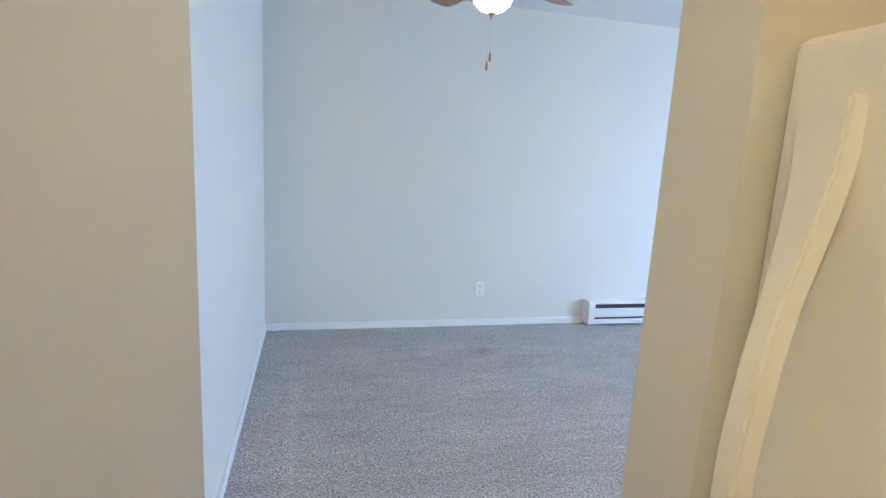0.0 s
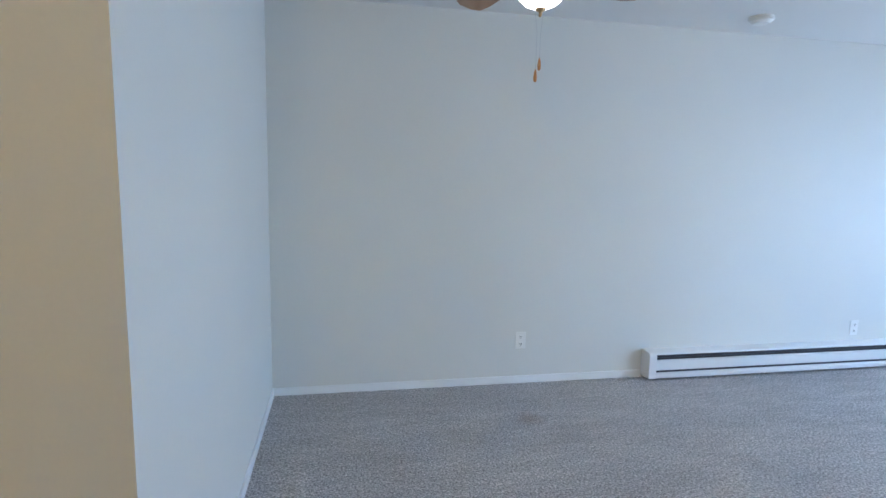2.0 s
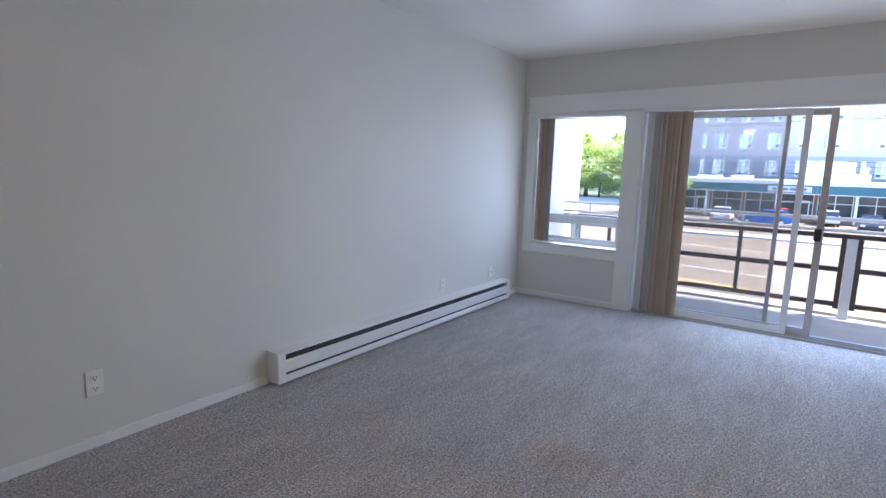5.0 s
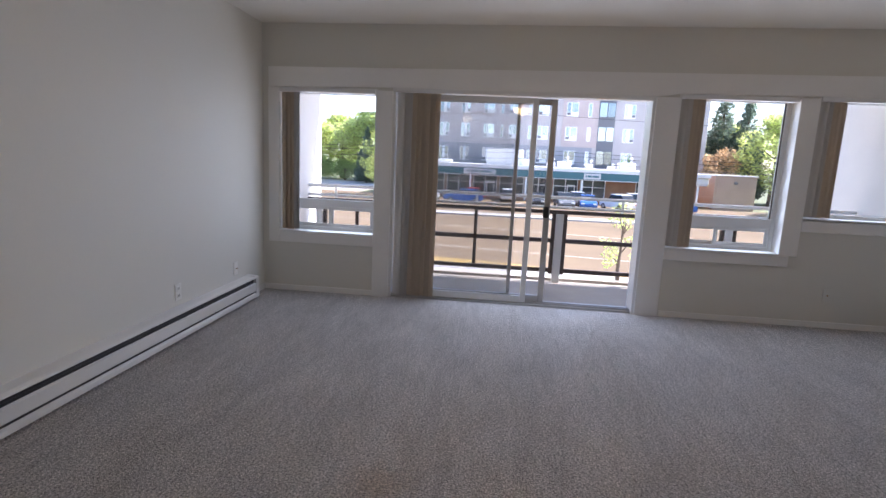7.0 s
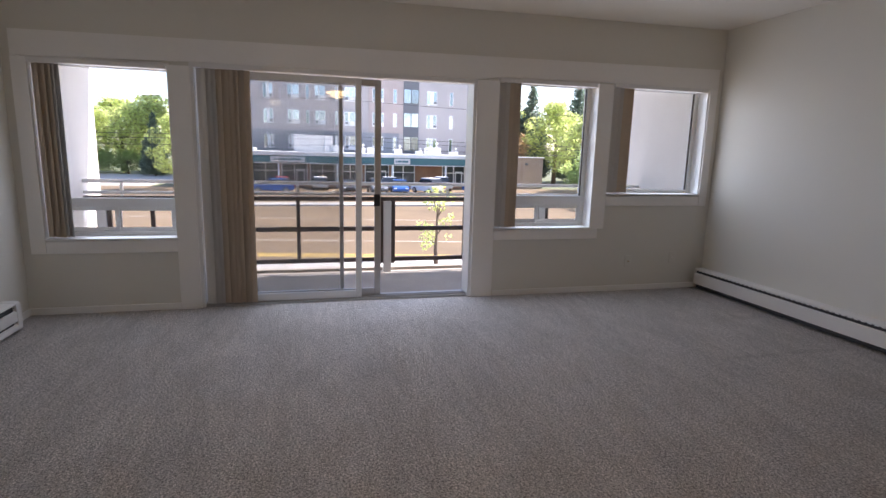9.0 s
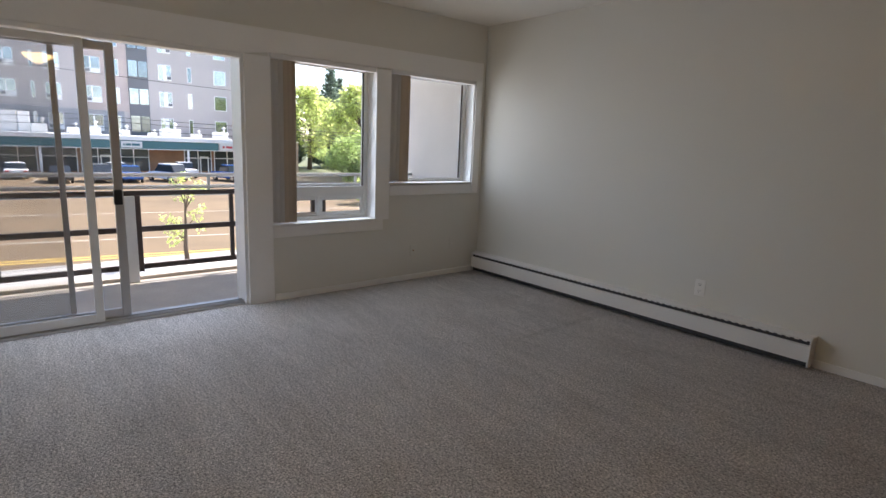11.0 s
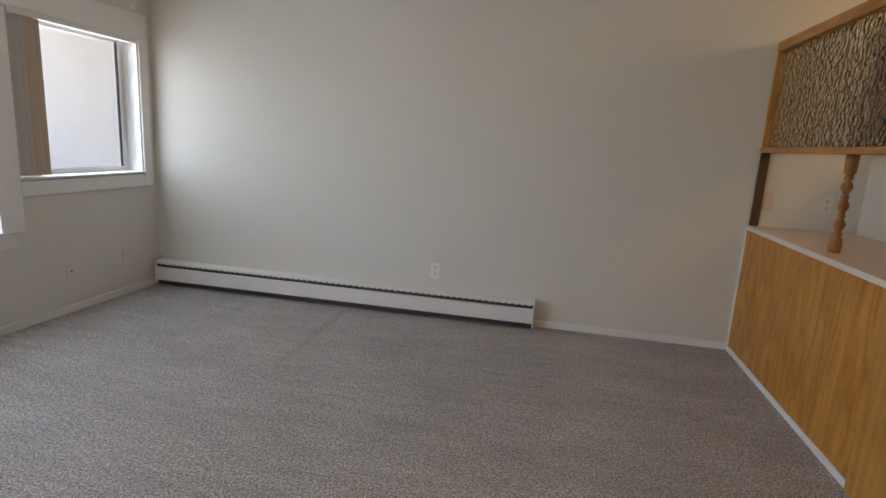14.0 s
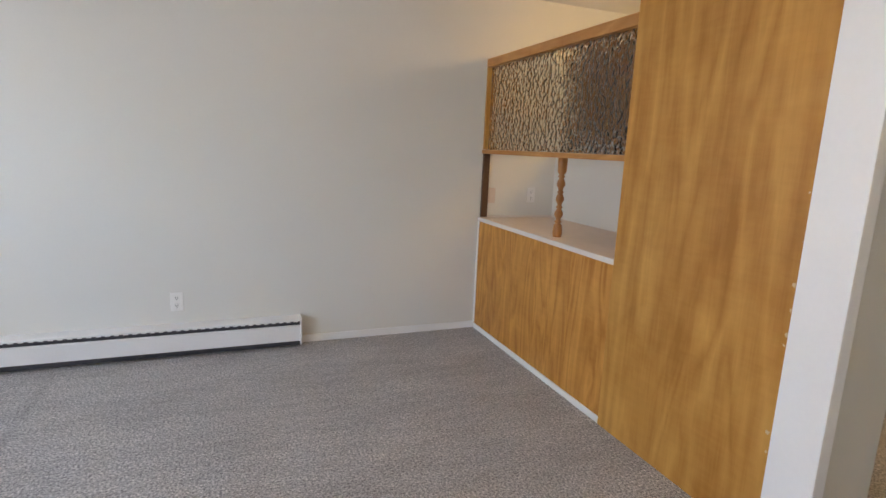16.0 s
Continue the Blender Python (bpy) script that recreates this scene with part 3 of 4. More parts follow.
def blinds(opening, width, count, base, pale, gap, label):
    """A stack of vertical slats drawn aside, under a slim head rail; pale: the slats whose grey colour paints in the
    daylight.
    """
    y0, y1, z0, z1 = opening
    b = thing("vertical_blinds", label, "blinds", "vertical blinds")
    low = z0 + base
    part("head_rail", box(bmesh.new(), XW - 0.016, XW + 0.030, y0 + 0.02, y1 - 0.012, z1 - 0.050, z1 - 0.012, 0.004), VINYL, b)
    for k in range(count):
        y = y1 - gap - (k + 0.5) * (width - gap) / count
        turn_by = radians(30 + 14 * math.sin(k * 1.7 + width * 9))
        bm = bmesh.new()
        rows = []
        for n in range(7):
            u = (n / 6 - 0.5) * 0.088
            bow = 0.009 * (1 - (n / 3 - 1) ** 2)
            rows.append((u, bow))
        front = [(XW + 0.008 + u * math.sin(turn_by) * 0.75 + bow * math.cos(turn_by), y + u * math.cos(turn_by) * 0.85 - bow * math.sin(turn_by)) for u, bow in rows]
        outline = front + [(x + 0.0015, yy + 0.0012) for x, yy in front[::-1]]
        prism(bm, outline, "z", low + 0.003 * math.sin(k * 2.3), z1 - 0.052)
        part("slat", bm, BLIND_DAYLIT if k in pale else BLIND, b)
    return b


blinds(DOOR, 0.43, 9, 0.030, (0, 1, 2), 0.060, "tan vertical blinds with daylit-grey slats, drawn aside by the sliding door")
blinds(W1, 0.20, 5, 0.022, (3, 4), 0.030, "tan vertical blinds with daylit-grey slats, drawn to a window's side")
blinds(W2, 0.21, 5, 0.022, (0, 1), 0.030, "tan vertical blinds with daylit-grey slats, drawn to a window's side")
blinds(W3, 0.21, 5, 0.022, (0, 1), 0.030, "tan vertical blinds with daylit-grey slats, drawn to a window's side")

# ------------------------------------------------------------ heaters


def heater(wall, into, x0, x1, label, cap, lipped):
    """A long baseboard heater: back plate, sloping hood, front panel, dark element in the slot, end caps; slot and base
    shade are dark parts.
    """
    h = thing("baseboard_heater", label, "heater", "baseboard heaters")

    def pts(*rows):
        return [(wall + into * d, z) for d, z in rows]

    def run(*rows, inset=0.004):
        return prism(bmesh.new(), pts(*rows), "x", x0 + inset, x1 - inset)

    part("back_plate", run((0.0, 0.022), (0.006, 0.022), (0.006, 0.200), (0.0, 0.200)), ENAMEL, h)
    part("hood", run((0.0, 0.203), (0.0, 0.212), (0.084, 0.212), (0.106, 0.206), (0.108, 0.196), (0.104, 0.196), (0.098, 0.203)), ENAMEL, h)
    part("heating_element", run((0.010, 0.052), (0.086, 0.052), (0.086, 0.186), (0.010, 0.186), inset=0.012), SHADOW_GAP, h)
    low = 0.080 if lipped else 0.052
    top = 0.156 if lipped else 0.166
    part("front_panel", run((0.104, low + 0.006), (0.110, low), (0.110, top - 0.008), (0.096, top), (0.092, top - 0.003), (0.104, top - 0.012), inset=cap), ENAMEL, h)
    if lipped:
        part("lower_lip", run((0.006, 0.020), (0.112, 0.020), (0.112, 0.048), (0.098, 0.060), (0.094, 0.056), (0.104, 0.044), (0.104, 0.026), (0.006, 0.026)), ENAMEL, h)
        # both coloured near black to paint the shade inside the slots
        part("shaded_damper", run((0.050, 0.030), (0.056, 0.030), (0.088, 0.084), (0.082, 0.086), inset=0.01), SHADOW_GAP, h)
        part("shaded_vane", run((0.088, 0.168), (0.100, 0.176), (0.100, 0.179), (0.088, 0.171), inset=cap), SHADOW_GAP, h)
    else:
        # dark strip put in for the shade below the front panel
        part("base_shade", run((0.006, 0.012), (0.080, 0.012), (0.080, 0.050), (0.006, 0.050), inset=0.01), SHADOW_GAP, h)
        bm = bmesh.new()
        teeth = int((x1 - x0) / 0.05)
        for k in range(teeth):
            x = x0 + 0.03 + k * (x1 - x0 - 0.06) / teeth
            prism(bm, pts((0.098, 0.188), (0.101, 0.188), (0.101, 0.197), (0.098, 0.197)), "x", x, x + 0.026)
        tagged(part("scalloped_edge", bm, ENAMEL, h), kind="stuff")
    outline = pts((0.0, 0.016), (0.113, 0.016), (0.113, 0.190), (0.106, 0.207), (0.086, 0.216), (0.0, 0.216))
    for a, b in ((x0, x0 + cap), (x1 - cap, x1)):
        bm = prism(bmesh.new(), outline, "x", a, b)
        bmesh.ops.bevel(bm, geom=list(bm.edges), offset=0.003, segments=1, affect="EDGES")
        part("end_cap", bm, ENAMEL, h)
    return h


heater(YN, -1, 2.63, 5.60, "long white baseboard heater with a stepped front, along the wall", 0.060, True)
heater(YS, 1, 2.68, 5.93, "long white baseboard heater with a dark scalloped slot", 0.012, False)

# ------------------------------------------------------------ outlets


def outlet(m, label, w=0.075, h=0.122):
    o = thing("wall_outlet", label, "outlet", "wall outlets")
    part("cover_plate", box(bmesh.new(), -w / 2, w / 2, -0.006, 0.0, -h / 2, h / 2, 0.003), PLASTIC, o)
    for z in (-0.026, 0.026):
        bm = bmesh.new()
        box(bm, -0.017, 0.017, -0.009, -0.004, z - 0.015, z + 0.015, 0.004)
        socket = part("socket", bm, PLASTIC, o)
        part("slots", boxes((-0.008, -0.005, -0.0096, -0.0088, z - 0.004, z + 0.008), (0.005, 0.008, -0.0096, -0.0088, z - 0.004, z + 0.008), (-0.003, 0.003, -0.0096, -0.0088, z - 0.012, z - 0.007)), SLOT, socket)
    o.matrix_basis = m
    return o


outlet(pose(1.675, YN, 0.315), "white duplex outlet on the off-white wall")
outlet(pose(4.51, YN, 0.315), "white duplex outlet above the baseboard heater")
outlet(pose(3.478, YS, 0.362, 0, 0, 180), "white duplex outlet above the baseboard heater", 0.078, 0.128)
outlet(pose(0.832, YS, 1.090, 0, 0, 180), "white duplex outlet above the counter")
switch = thing("light_switch", "pale beige blank plate above the counter", "switch")
part("cover_plate", box(bmesh.new(), 1.16, 1.235, YS, YS + 0.006, 1.025, 1.145, 0.003), LAMINATE, switch)
jack = thing("cable_jack", "white coaxial plate with a brass stud", "wall jack")
part("cover_plate", box(bmesh.new(), 5.335, 5.405, YN - 0.006, YN, 0.26, 0.375, 0.003), PLASTIC, jack)
part("stud", tube(bmesh.new(), [(5.37, YN - 0.005, 0.317), (5.37, YN - 0.018, 0.317)], 0.005), BRASS, jack)
for y, z in ((-0.985, 0.30), (-1.50, 0.33)):
    plate = thing("wall_jack", "small beige wall plate under the windows", "wall jack", "jacks under the windows")
    part("cover_plate", box(bmesh.new(), XW - 0.006, XW, y - 0.036, y + 0.036, z - 0.058, z + 0.058, 0.003), WALL, plate)
    part("stud", tube(bmesh.new(), [(XW - 0.005, y, z), (XW - 0.017, y, z)], 0.006), BRASS if y > -1.2 else PLASTIC, plate)

# ------------------------------------------------------------ the wooden partition
PX = 1.29
screen = thing("room_divider", "honey-stained plywood divider with a pebbled glass screen over a counter", "room divider")
DIV0, DIV1 = YS, -0.228
for a, b in ((DIV0 + 0.004, -1.43), (-1.428, -0.98), (-0.978, -0.60), (-0.598, DIV1)):
    part("lower_panel", boxes((PX - 0.018, PX, a, b, 0.012, 0.880)), FIGURED, screen)
part("base_strip", box(bmesh.new(), PX, PX + 0.010, DIV0 + 0.013, DIV1, 0.0, 0.038, 0.003), TRIM, screen, "white painted strip along the floor")
part("corner_strip", boxes((PX, PX + 0.008, DIV0, DIV0 + 0.016, 0.04, 0.91)), TRIM, screen)
part("backing", boxes((1.20, PX - 0.019, DIV0, DIV1, 0.0, 0.874)), HONEY, screen)
part("side_post", box(bmesh.new(), PX - 0.075, PX - 0.002, DIV0, DIV0 + 0.022, 1.442, 2.110, 0.003), HONEY, screen)
part("dark_post", box(bmesh.new(), PX - 0.060, PX - 0.006, DIV0, DIV0 + 0.020, 0.915, 1.409, 0.002), DARKWOOD, screen, "dark-stained end post")
part("top_rail", box(bmesh.new(), PX - 0.085, PX, DIV0, DIV1, 2.052, 2.112, 0.004), HONEY_Y, screen)
part("shelf_rail", box(bmesh.new(), PX - 0.125, PX + 0.006, DIV0, DIV1, 1.410, 1.441, 0.004), HONEY_Y, screen)
part("glass_screen", boxes((PX - 0.046, PX - 0.034, DIV0 + 0.024, -1.05, 1.442, 2.051)), PEBBLED, screen, "pebbled clear glass")
part("glass_screen", boxes((PX - 0.046, PX - 0.034, -1.047, DIV1, 1.442, 2.051)), PEBBLED, screen, "pebbled clear glass")
profile = [(0.027, 0.0), (0.027, 0.012), (0.031, 0.020), (0.027, 0.075), (0.015, 0.088), (0.024, 0.098), (0.014, 0.108), (0.016, 0.118), (0.027, 0.140), (0.027, 0.155), (0.014, 0.180), (0.022, 0.190), (0.013, 0.200),
           (0.015, 0.212), (0.026, 0.234), (0.026, 0.250), (0.014, 0.276), (0.022, 0.286), (0.013, 0.296), (0.016, 0.308), (0.027, 0.330), (0.026, 0.346), (0.014, 0.372), (0.023, 0.382), (0.015, 0.392), (0.027, 0.412), (0.030, 0.470), (0.030, 0.499)]
part("spindle", turn(bmesh.new(), profile, (1.185, -0.930, 0.911), 24), TURNED, screen, "turned wooden spindle")

panel = thing("tall_wood_panel", "tall honey-stained plywood panel with brush marks, beside the refrigerator", "wood panel")
bm = bmesh.new()
box(bm, PX - 0.012, PX + 0.012, DIV1 + 0.001, 0.722, 0.0, 2.555, 0.002)
part("veneer", bm, HONEY, panel)
part("core", boxes((PX - 0.05, PX - 0.013, DIV1 + 0.001, 0.722, 0.0, 2.555)), HONEY, panel)
setting("corner_post", box(bmesh.new(), 1.25, 1.308, 0.723, 0.898, 0.0, 2.545, 0.003), TRIM, "wide white painted end board of the partition with chipped edges", "post")

CHIP = mat("bare_plaster", (0.60, 0.46, 0.28), 0.8, 0.1)
for y, z, s in ((0.712, 1.02, 0.007), (0.716, 0.84, 0.009), (0.714, 0.80, 0.005), (0.706, 0.46, 0.008), (0.713, 0.38, 0.006), (0.715, 1.34, 0.005), (0.717, 0.93, 0.004)):
    chip = bmesh.new()
    bmesh.ops.create_icosphere(chip, subdivisions=2, radius=1.0, matrix=Matrix.Translation((1.3025, y, z)) @ Matrix.Diagonal((0.0015, s * 0.8, s, 1)))
    for v in chip.verts:
        v.co += Vector((0, noise.noise(v.co * 140) * 0.006, noise.noise(v.co * 140 + Vector((5, 5, 5))) * 0.010))
    part("filler_spot", chip, CHIP, panel, "pale spot of filler")

counter = thing("countertop", "pinkish beige laminate countertop with a pale metal edge", "countertop")
part("top", box(bmesh.new(), 0.621, PX - 0.004, YS + 0.001, DIV1, 0.880, 0.910, 0.003), LAMINATE, counter)
part("edge_strip", box(bmesh.new(), PX - 0.004, PX + 0.010, YS + 0.001, DIV1, 0.882, 0.912, 0.003), EDGE, counter)
part("backsplash_line", box(bmesh.new(), 0.622, PX - 0.01, YS + 0.001, YS + 0.010, 0.910, 0.924, 0.002), EDGE, counter)

cupboard = thing("wall_cupboard", "dark-stained kitchen wall cupboard behind the pebbled glass", "cupboard")
part("carcass", box(bmesh.new(), 0.72, 1.06, -1.02, -0.24, 1.47, 2.09, 0.004), TURNED, cupboard)
for a, b in ((-1.018, -0.632), (-0.628, -0.242)):
    leaf = part("door", box(bmesh.new(), 1.061, 1.080, a, b, 1.475, 2.085, 0.004), TURNED, cupboard)
    part("knob", turn(bmesh.new(), [(0.004, -0.012), (0.014, -0.008), (0.014, 0.006), (0.006, 0.012)], (1.095, a + 0.05, 1.53), 10), BRASS, leaf)

# ------------------------------------------------------------ refrigerator in its alcove
fridge = thing("refrigerator", "white refrigerator with a long bowed handle, in an alcove", "refrigerator")
FX = 0.855
part("cabinet", box(bmesh.new(), FX, 1.225, -0.074, 0.646, 0.02, 1.550, 0.012), FRIDGE, fridge)
upper = part("freezer_door", box(bmesh.new(), FX - 0.062, FX - 0.004, -0.074, 0.646, 1.02, 1.550, 0.016, 3), FRIDGE, fridge)
lower = part("door", box(bmesh.new(), FX - 0.062, FX - 0.004, -0.074, 0.646, 0.05, 1.008, 0.016, 3), FRIDGE, fridge)


def bowed_handle(parent, z_top, z_end, y_top, y_end):
    bm = bmesh.new()
    steps = 14
    rings = []
    for n in range(steps + 1):
        s = n / steps
        z = z_top + (z_end - z_top) * s
        out = 0.004 + 0.072 * (0.5 - 0.5 * math.cos(math.pi * min(1, s * 1.25)))
        y = y_top + (y_end - y_top) * min(1, s * 1.5)
        x = FX - 0.062 - out
        w, d = 0.029 - 0.016 * min(1, s * 2.4), 0.011
        rings.append([bm.verts.new(p) for p in ((x - d, y - w, z), (x - d, y + w, z), (x + d, y + w + 0.004, z), (x + d, y - w - 0.004, z))])
    for a, b in zip(rings, rings[1:]):
        for k in range(4):
            bm.faces.new((a[k], a[(k + 1) % 4], b[(k + 1) % 4], b[k]))
    bm.faces.new(rings[0][::-1])
    bm.faces.new(rings[-1])
    box(bm, FX - 0.138, FX - 0.060, y_end - 0.018, y_end + 0.018, min(z_end, z_end + 0.03), max(z_end, z_end + 0.03), 0.004)
    bmesh.ops.bevel(bm, geom=[e for e in bm.edges if e.calc_length() > 0.02], offset=0.003, segments=2, affect="EDGES")
    part("handle", bm, FRIDGE, parent)


bowed_handle(upper, 1.490, 1.062, 0.588, 0.556)
bowed_handle(lower, 0.470, 0.985, 0.588, 0.556)
part("toe_grille", box(bmesh.new(), FX - 0.01, FX + 0.02, -0.054, 0.626, 0.0, 0.045, 0.003), BLACK, fridge)

# ------------------------------------------------------------ ceiling fittings


def ceil_at(y):
    return CEIL_N + (CEIL_S - CEIL_N) * (YN + 0.2 - y) / (YN - YS + 0.4)


fan = thing("ceiling_fan", "ceiling fan with wooden blades, a lit white bowl and pull chains", "ceiling fan", at=(FAN[0], FAN[1], 0))
zc = ceil_at(FAN[1])
part("canopy", turn(bmesh.new(), [(0.075, zc), (0.075, zc - 0.02), (0.05, zc - 0.05), (0.02, zc - 0.055)][::-1]), BRASS, fan)
part("motor", turn(bmesh.new(), [(0.02, zc - 0.05), (0.085, zc - 0.065), (0.115, zc - 0.09), (0.115, zc - 0.17), (0.07, zc - 0.20), (0.055, zc - 0.21), (0.055, 2.20), (0.075, 2.19), (0.075, 2.14), (0.050, 2.128)]), BRASS, fan)
bowl = [(0.004, 2.042), (0.028, 2.045), (0.056, 2.057), (0.078, 2.078), (0.090, 2.104), (0.088, 2.124), (0.054, 2.134)]
part("bowl", turn(bmesh.new(), bowl, seg=32), GLOBE, fan, "lit white glass bowl")
part("finial", turn(bmesh.new(), [(0.003, 2.016), (0.006, 2.022), (0.005, 2.030), (0.016, 2.038), (0.020, 2.046)]), BRASS, fan)
for k in range(5):
    ang = 2 * math.pi * k / 5 + 0.55
    bm = bmesh.new()
    outline = [(0.13, -0.035), (0.17, -0.05), (0.48, -0.068), (0.56, -0.060), (0.585, -0.03), (0.585, 0.03), (0.56, 0.060), (0.48, 0.068), (0.17, 0.05), (0.13, 0.035)]
    prism(bm, outline, "z", -0.003, 0.003)
    blade = part("blade", bm, BLADE, fan)
    blade.matrix_basis = pose(0, 0, 2.205, 0, 0, math.degrees(ang)) @ pose(0, 0, 0, 11, 0, 0)
    iron = part("blade_iron", boxes((0.08, 0.19, -0.014, 0.014, 0.003, 0.009), bevel=0.002), BRASS, blade)
for dx, dy, z_end in ((0.006, 0.004, 1.836), (-0.010, -0.004, 1.794)):
    chain = part("pull_chain", tube(bmesh.new(), [(dx * 2, dy, 2.03), (dx, dy, 1.96), (dx, dy, z_end + 0.042)], 0.0006, 5), ALU, fan)
    part("chain_pull", turn(bmesh.new(), [(0.003, 0.0), (0.006, 0.005), (0.0065, 0.017), (0.004, 0.036), (0.002, 0.043)], (dx, dy, z_end), 12), TURNED, chain, "small turned wooden pull")
bulb("fan_bulb", (FAN[0], FAN[1], 2.16), 1.2, (1.0, 0.82, 0.62), 0.04)

alarm = thing("smoke_detector", "round white smoke detector on the ceiling", "smoke detector", at=(3.09, 3.925, ceil_at(3.925)))
part("base", turn(bmesh.new(), [(0.076, 0.0), (0.078, -0.010), (0.076, -0.014)][::-1], seg=28), PLASTIC, alarm)
part("cover", turn(bmesh.new(), [(0.006, -0.046), (0.030, -0.044), (0.045, -0.040), (0.064, -0.031), (0.075, -0.0145)], seg=28), PLASTIC, alarm)
part("vent_ring", turn(bmesh.new(), [(0.046, -0.0415), (0.053, -0.0385)], seg=28), ENAMEL, alarm)

pendant = thing("ceiling_light", "amber glass bowl ceiling light, lit", "ceiling light", at=(PENDANT[0], PENDANT[1], 0))
zp = ceil_at(PENDANT[1])
part("canopy", turn(bmesh.new(), [(0.02, zp - 0.03), (0.06, zp - 0.012), (0.062, zp)]), BRASS, pendant)
part("stem", tube(bmesh.new(), [(0, 0, zp - 0.02), (0, 0, PENDANT[2] - 0.02)], 0.008), BRASS, pendant)
part("bowl", turn(bmesh.new(), [(0.010, PENDANT[2] - 0.035), (0.06, PENDANT[2] - 0.015), (0.12, PENDANT[2] + 0.02), (0.155, PENDANT[2] + 0.062), (0.150, PENDANT[2] + 0.064), (0.11, PENDANT[2] + 0.028), (0.012, PENDANT[2] - 0.02)], seg=36), AMBER, pendant, "lit amber glass bowl")
part("finial", turn(bmesh.new(), [(0.004, PENDANT[2] - 0.065), (0.011, PENDANT[2] - 0.05), (0.006, PENDANT[2] - 0.034)]), BRASS, pendant)

# ------------------------------------------------------------ balcony
XB = 7.62
setting("balcony_floor", boxes((XOUT, XB, -2.3, 4.6, -0.26, -0.07), (XB - 0.10, XB, -2.3, 4.6, -0.07, -0.035)), CONCRETE, "weathered concrete balcony floor with a low kerb", "balcony")
setting("balcony_ceiling", boxes((XOUT, 8.08, -2.3, 4.6, 2.62, 2.85)), STUCCO, "pale soffit of the balcony above", "balcony")
setting("wing_wall_north", boxes((XOUT, 7.96, 4.36, 4.52, -0.26, 2.62)), STUCCO, "white stucco side wall of the balcony", "wall")
setting("wing_wall_south", boxes((XOUT, 7.95, -2.22, -2.06, -0.26, 2.62)), STUCCO, "white stucco side wall of the balcony", "wall")
setting("house_wall", boxes((WEST - 0.2, XOUT, YN + 0.2, YN + 9, -3.6, 6.0), (WEST - 0.2, XOUT, -11, SOUTH - 0.01, -3.6, 6.0), (WEST - 0.2, XOUT, SOUTH - 0.01, YN + 0.2, TOP + 0.01, 6.0), (0, XOUT, SOUTH - 0.01, YN + 0.2, -3.6, -0.27)), STUCCO, "pale stucco body of the apartment house", "wall")

railing = thing("balcony_railing", "dark steel balcony railing with white posts and two pale top rails", "railing")
XR = 7.46
for y in (4.20, 3.19, 1.243, -0.70, -2.02):
    part("post", box(bmesh.new(), XR - 0.03, XR + 0.03, y - 0.045, y + 0.045, -0.07, 0.765, 0.006), RAIL_LIGHT, railing)
for z, r in ((0.962, 0.021), (0.845, 0.018)):
    part("top_rail", tube(bmesh.new(), [(XR, -2.05, z), (XR, 4.35, z)], r, 10), RAIL_LIGHT, railing)
part("dark_rail", box(bmesh.new(), XR - 0.022, XR + 0.022, -2.05, 4.35, 0.766, 0.812, 0.004), RAIL_DARK, railing)
for y in (4.0, 2.245, 0.52, -1.20):
    part("stanchion", box(bmesh.new(), XR - 0.010, XR + 0.010, y - 0.014, y + 0.014, 0.81, 0.962, 0.003), RAIL_LIGHT, railing)
for a, b in ((-1.965, -0.747), (-0.653, 1.196), (1.290, 3.143), (3.237, 4.153)):
    f = part("panel_frame", box(bmesh.new(), XR - 0.016, XR + 0.016, a, a + 0.045, 0.03, 0.764, 0.004), RAIL_DARK, railing)
    part("upright", box(bmesh.new(), XR - 0.016, XR + 0.016, b - 0.045, b, 0.03, 0.764, 0.004), RAIL_DARK, railing)
    for z in (0.078, 0.443):
        part("bar", box(bmesh.new(), XR - 0.018, XR + 0.018, a + 0.045, b - 0.045, z - 0.026, z + 0.026, 0.005), RAIL_DARK, f)
    m = (a + b) / 2 + 0.03
    part("mullion", box(bmesh.new(), XR - 0.015, XR + 0.015, m - 0.021, m + 0.021, 0.105, 0.764, 0.004), RAIL_DARK, f)

# ------------------------------------------------------------ ground, road, pavements
G = -3.3
setting("ground", boxes((-900, 2500, -1600, 1600, G - 1.0, G - 0.02)), EARTH, "dry mown verge reaching to the horizon", "ground")
setting("road", boxes((23.5, 47.0, -260, 260, G - 0.02, G)), ASPHALT, "sunlit asphalt road with yellow centre lines", "road")
setting("parking_lot", boxes((49.2, 69.0, -75, 60, G - 0.02, G + 0.10)), ASPHALT, "asphalt parking lot before the shops", "parking lot")
lines = tagged(new("road_marking"), "painted road lines, yellow in the middle and white at the lanes", "road marking", kind="structure")
lines.matrix_basis = pose(25.0, 0, 0, 0, 0, -9) @ pose(-25.0, 0, 0)
for x in (24.75, 25.2):
    part("line", boxes((x, x + 0.14, -200, 200, G, G + 0.004)), YELLOW, lines)
for x in (29.0, 38.0):
    part("line", boxes((x, x + 0.14, -200, 200, G, G + 0.004)), WHITE, lines)
for k in range(30):
    part("line", boxes((60.0, 64.6, -62 + 2.8 * k, -61.88 + 2.8 * k, G + 0.10, G + 0.104)), WHITE, lines)
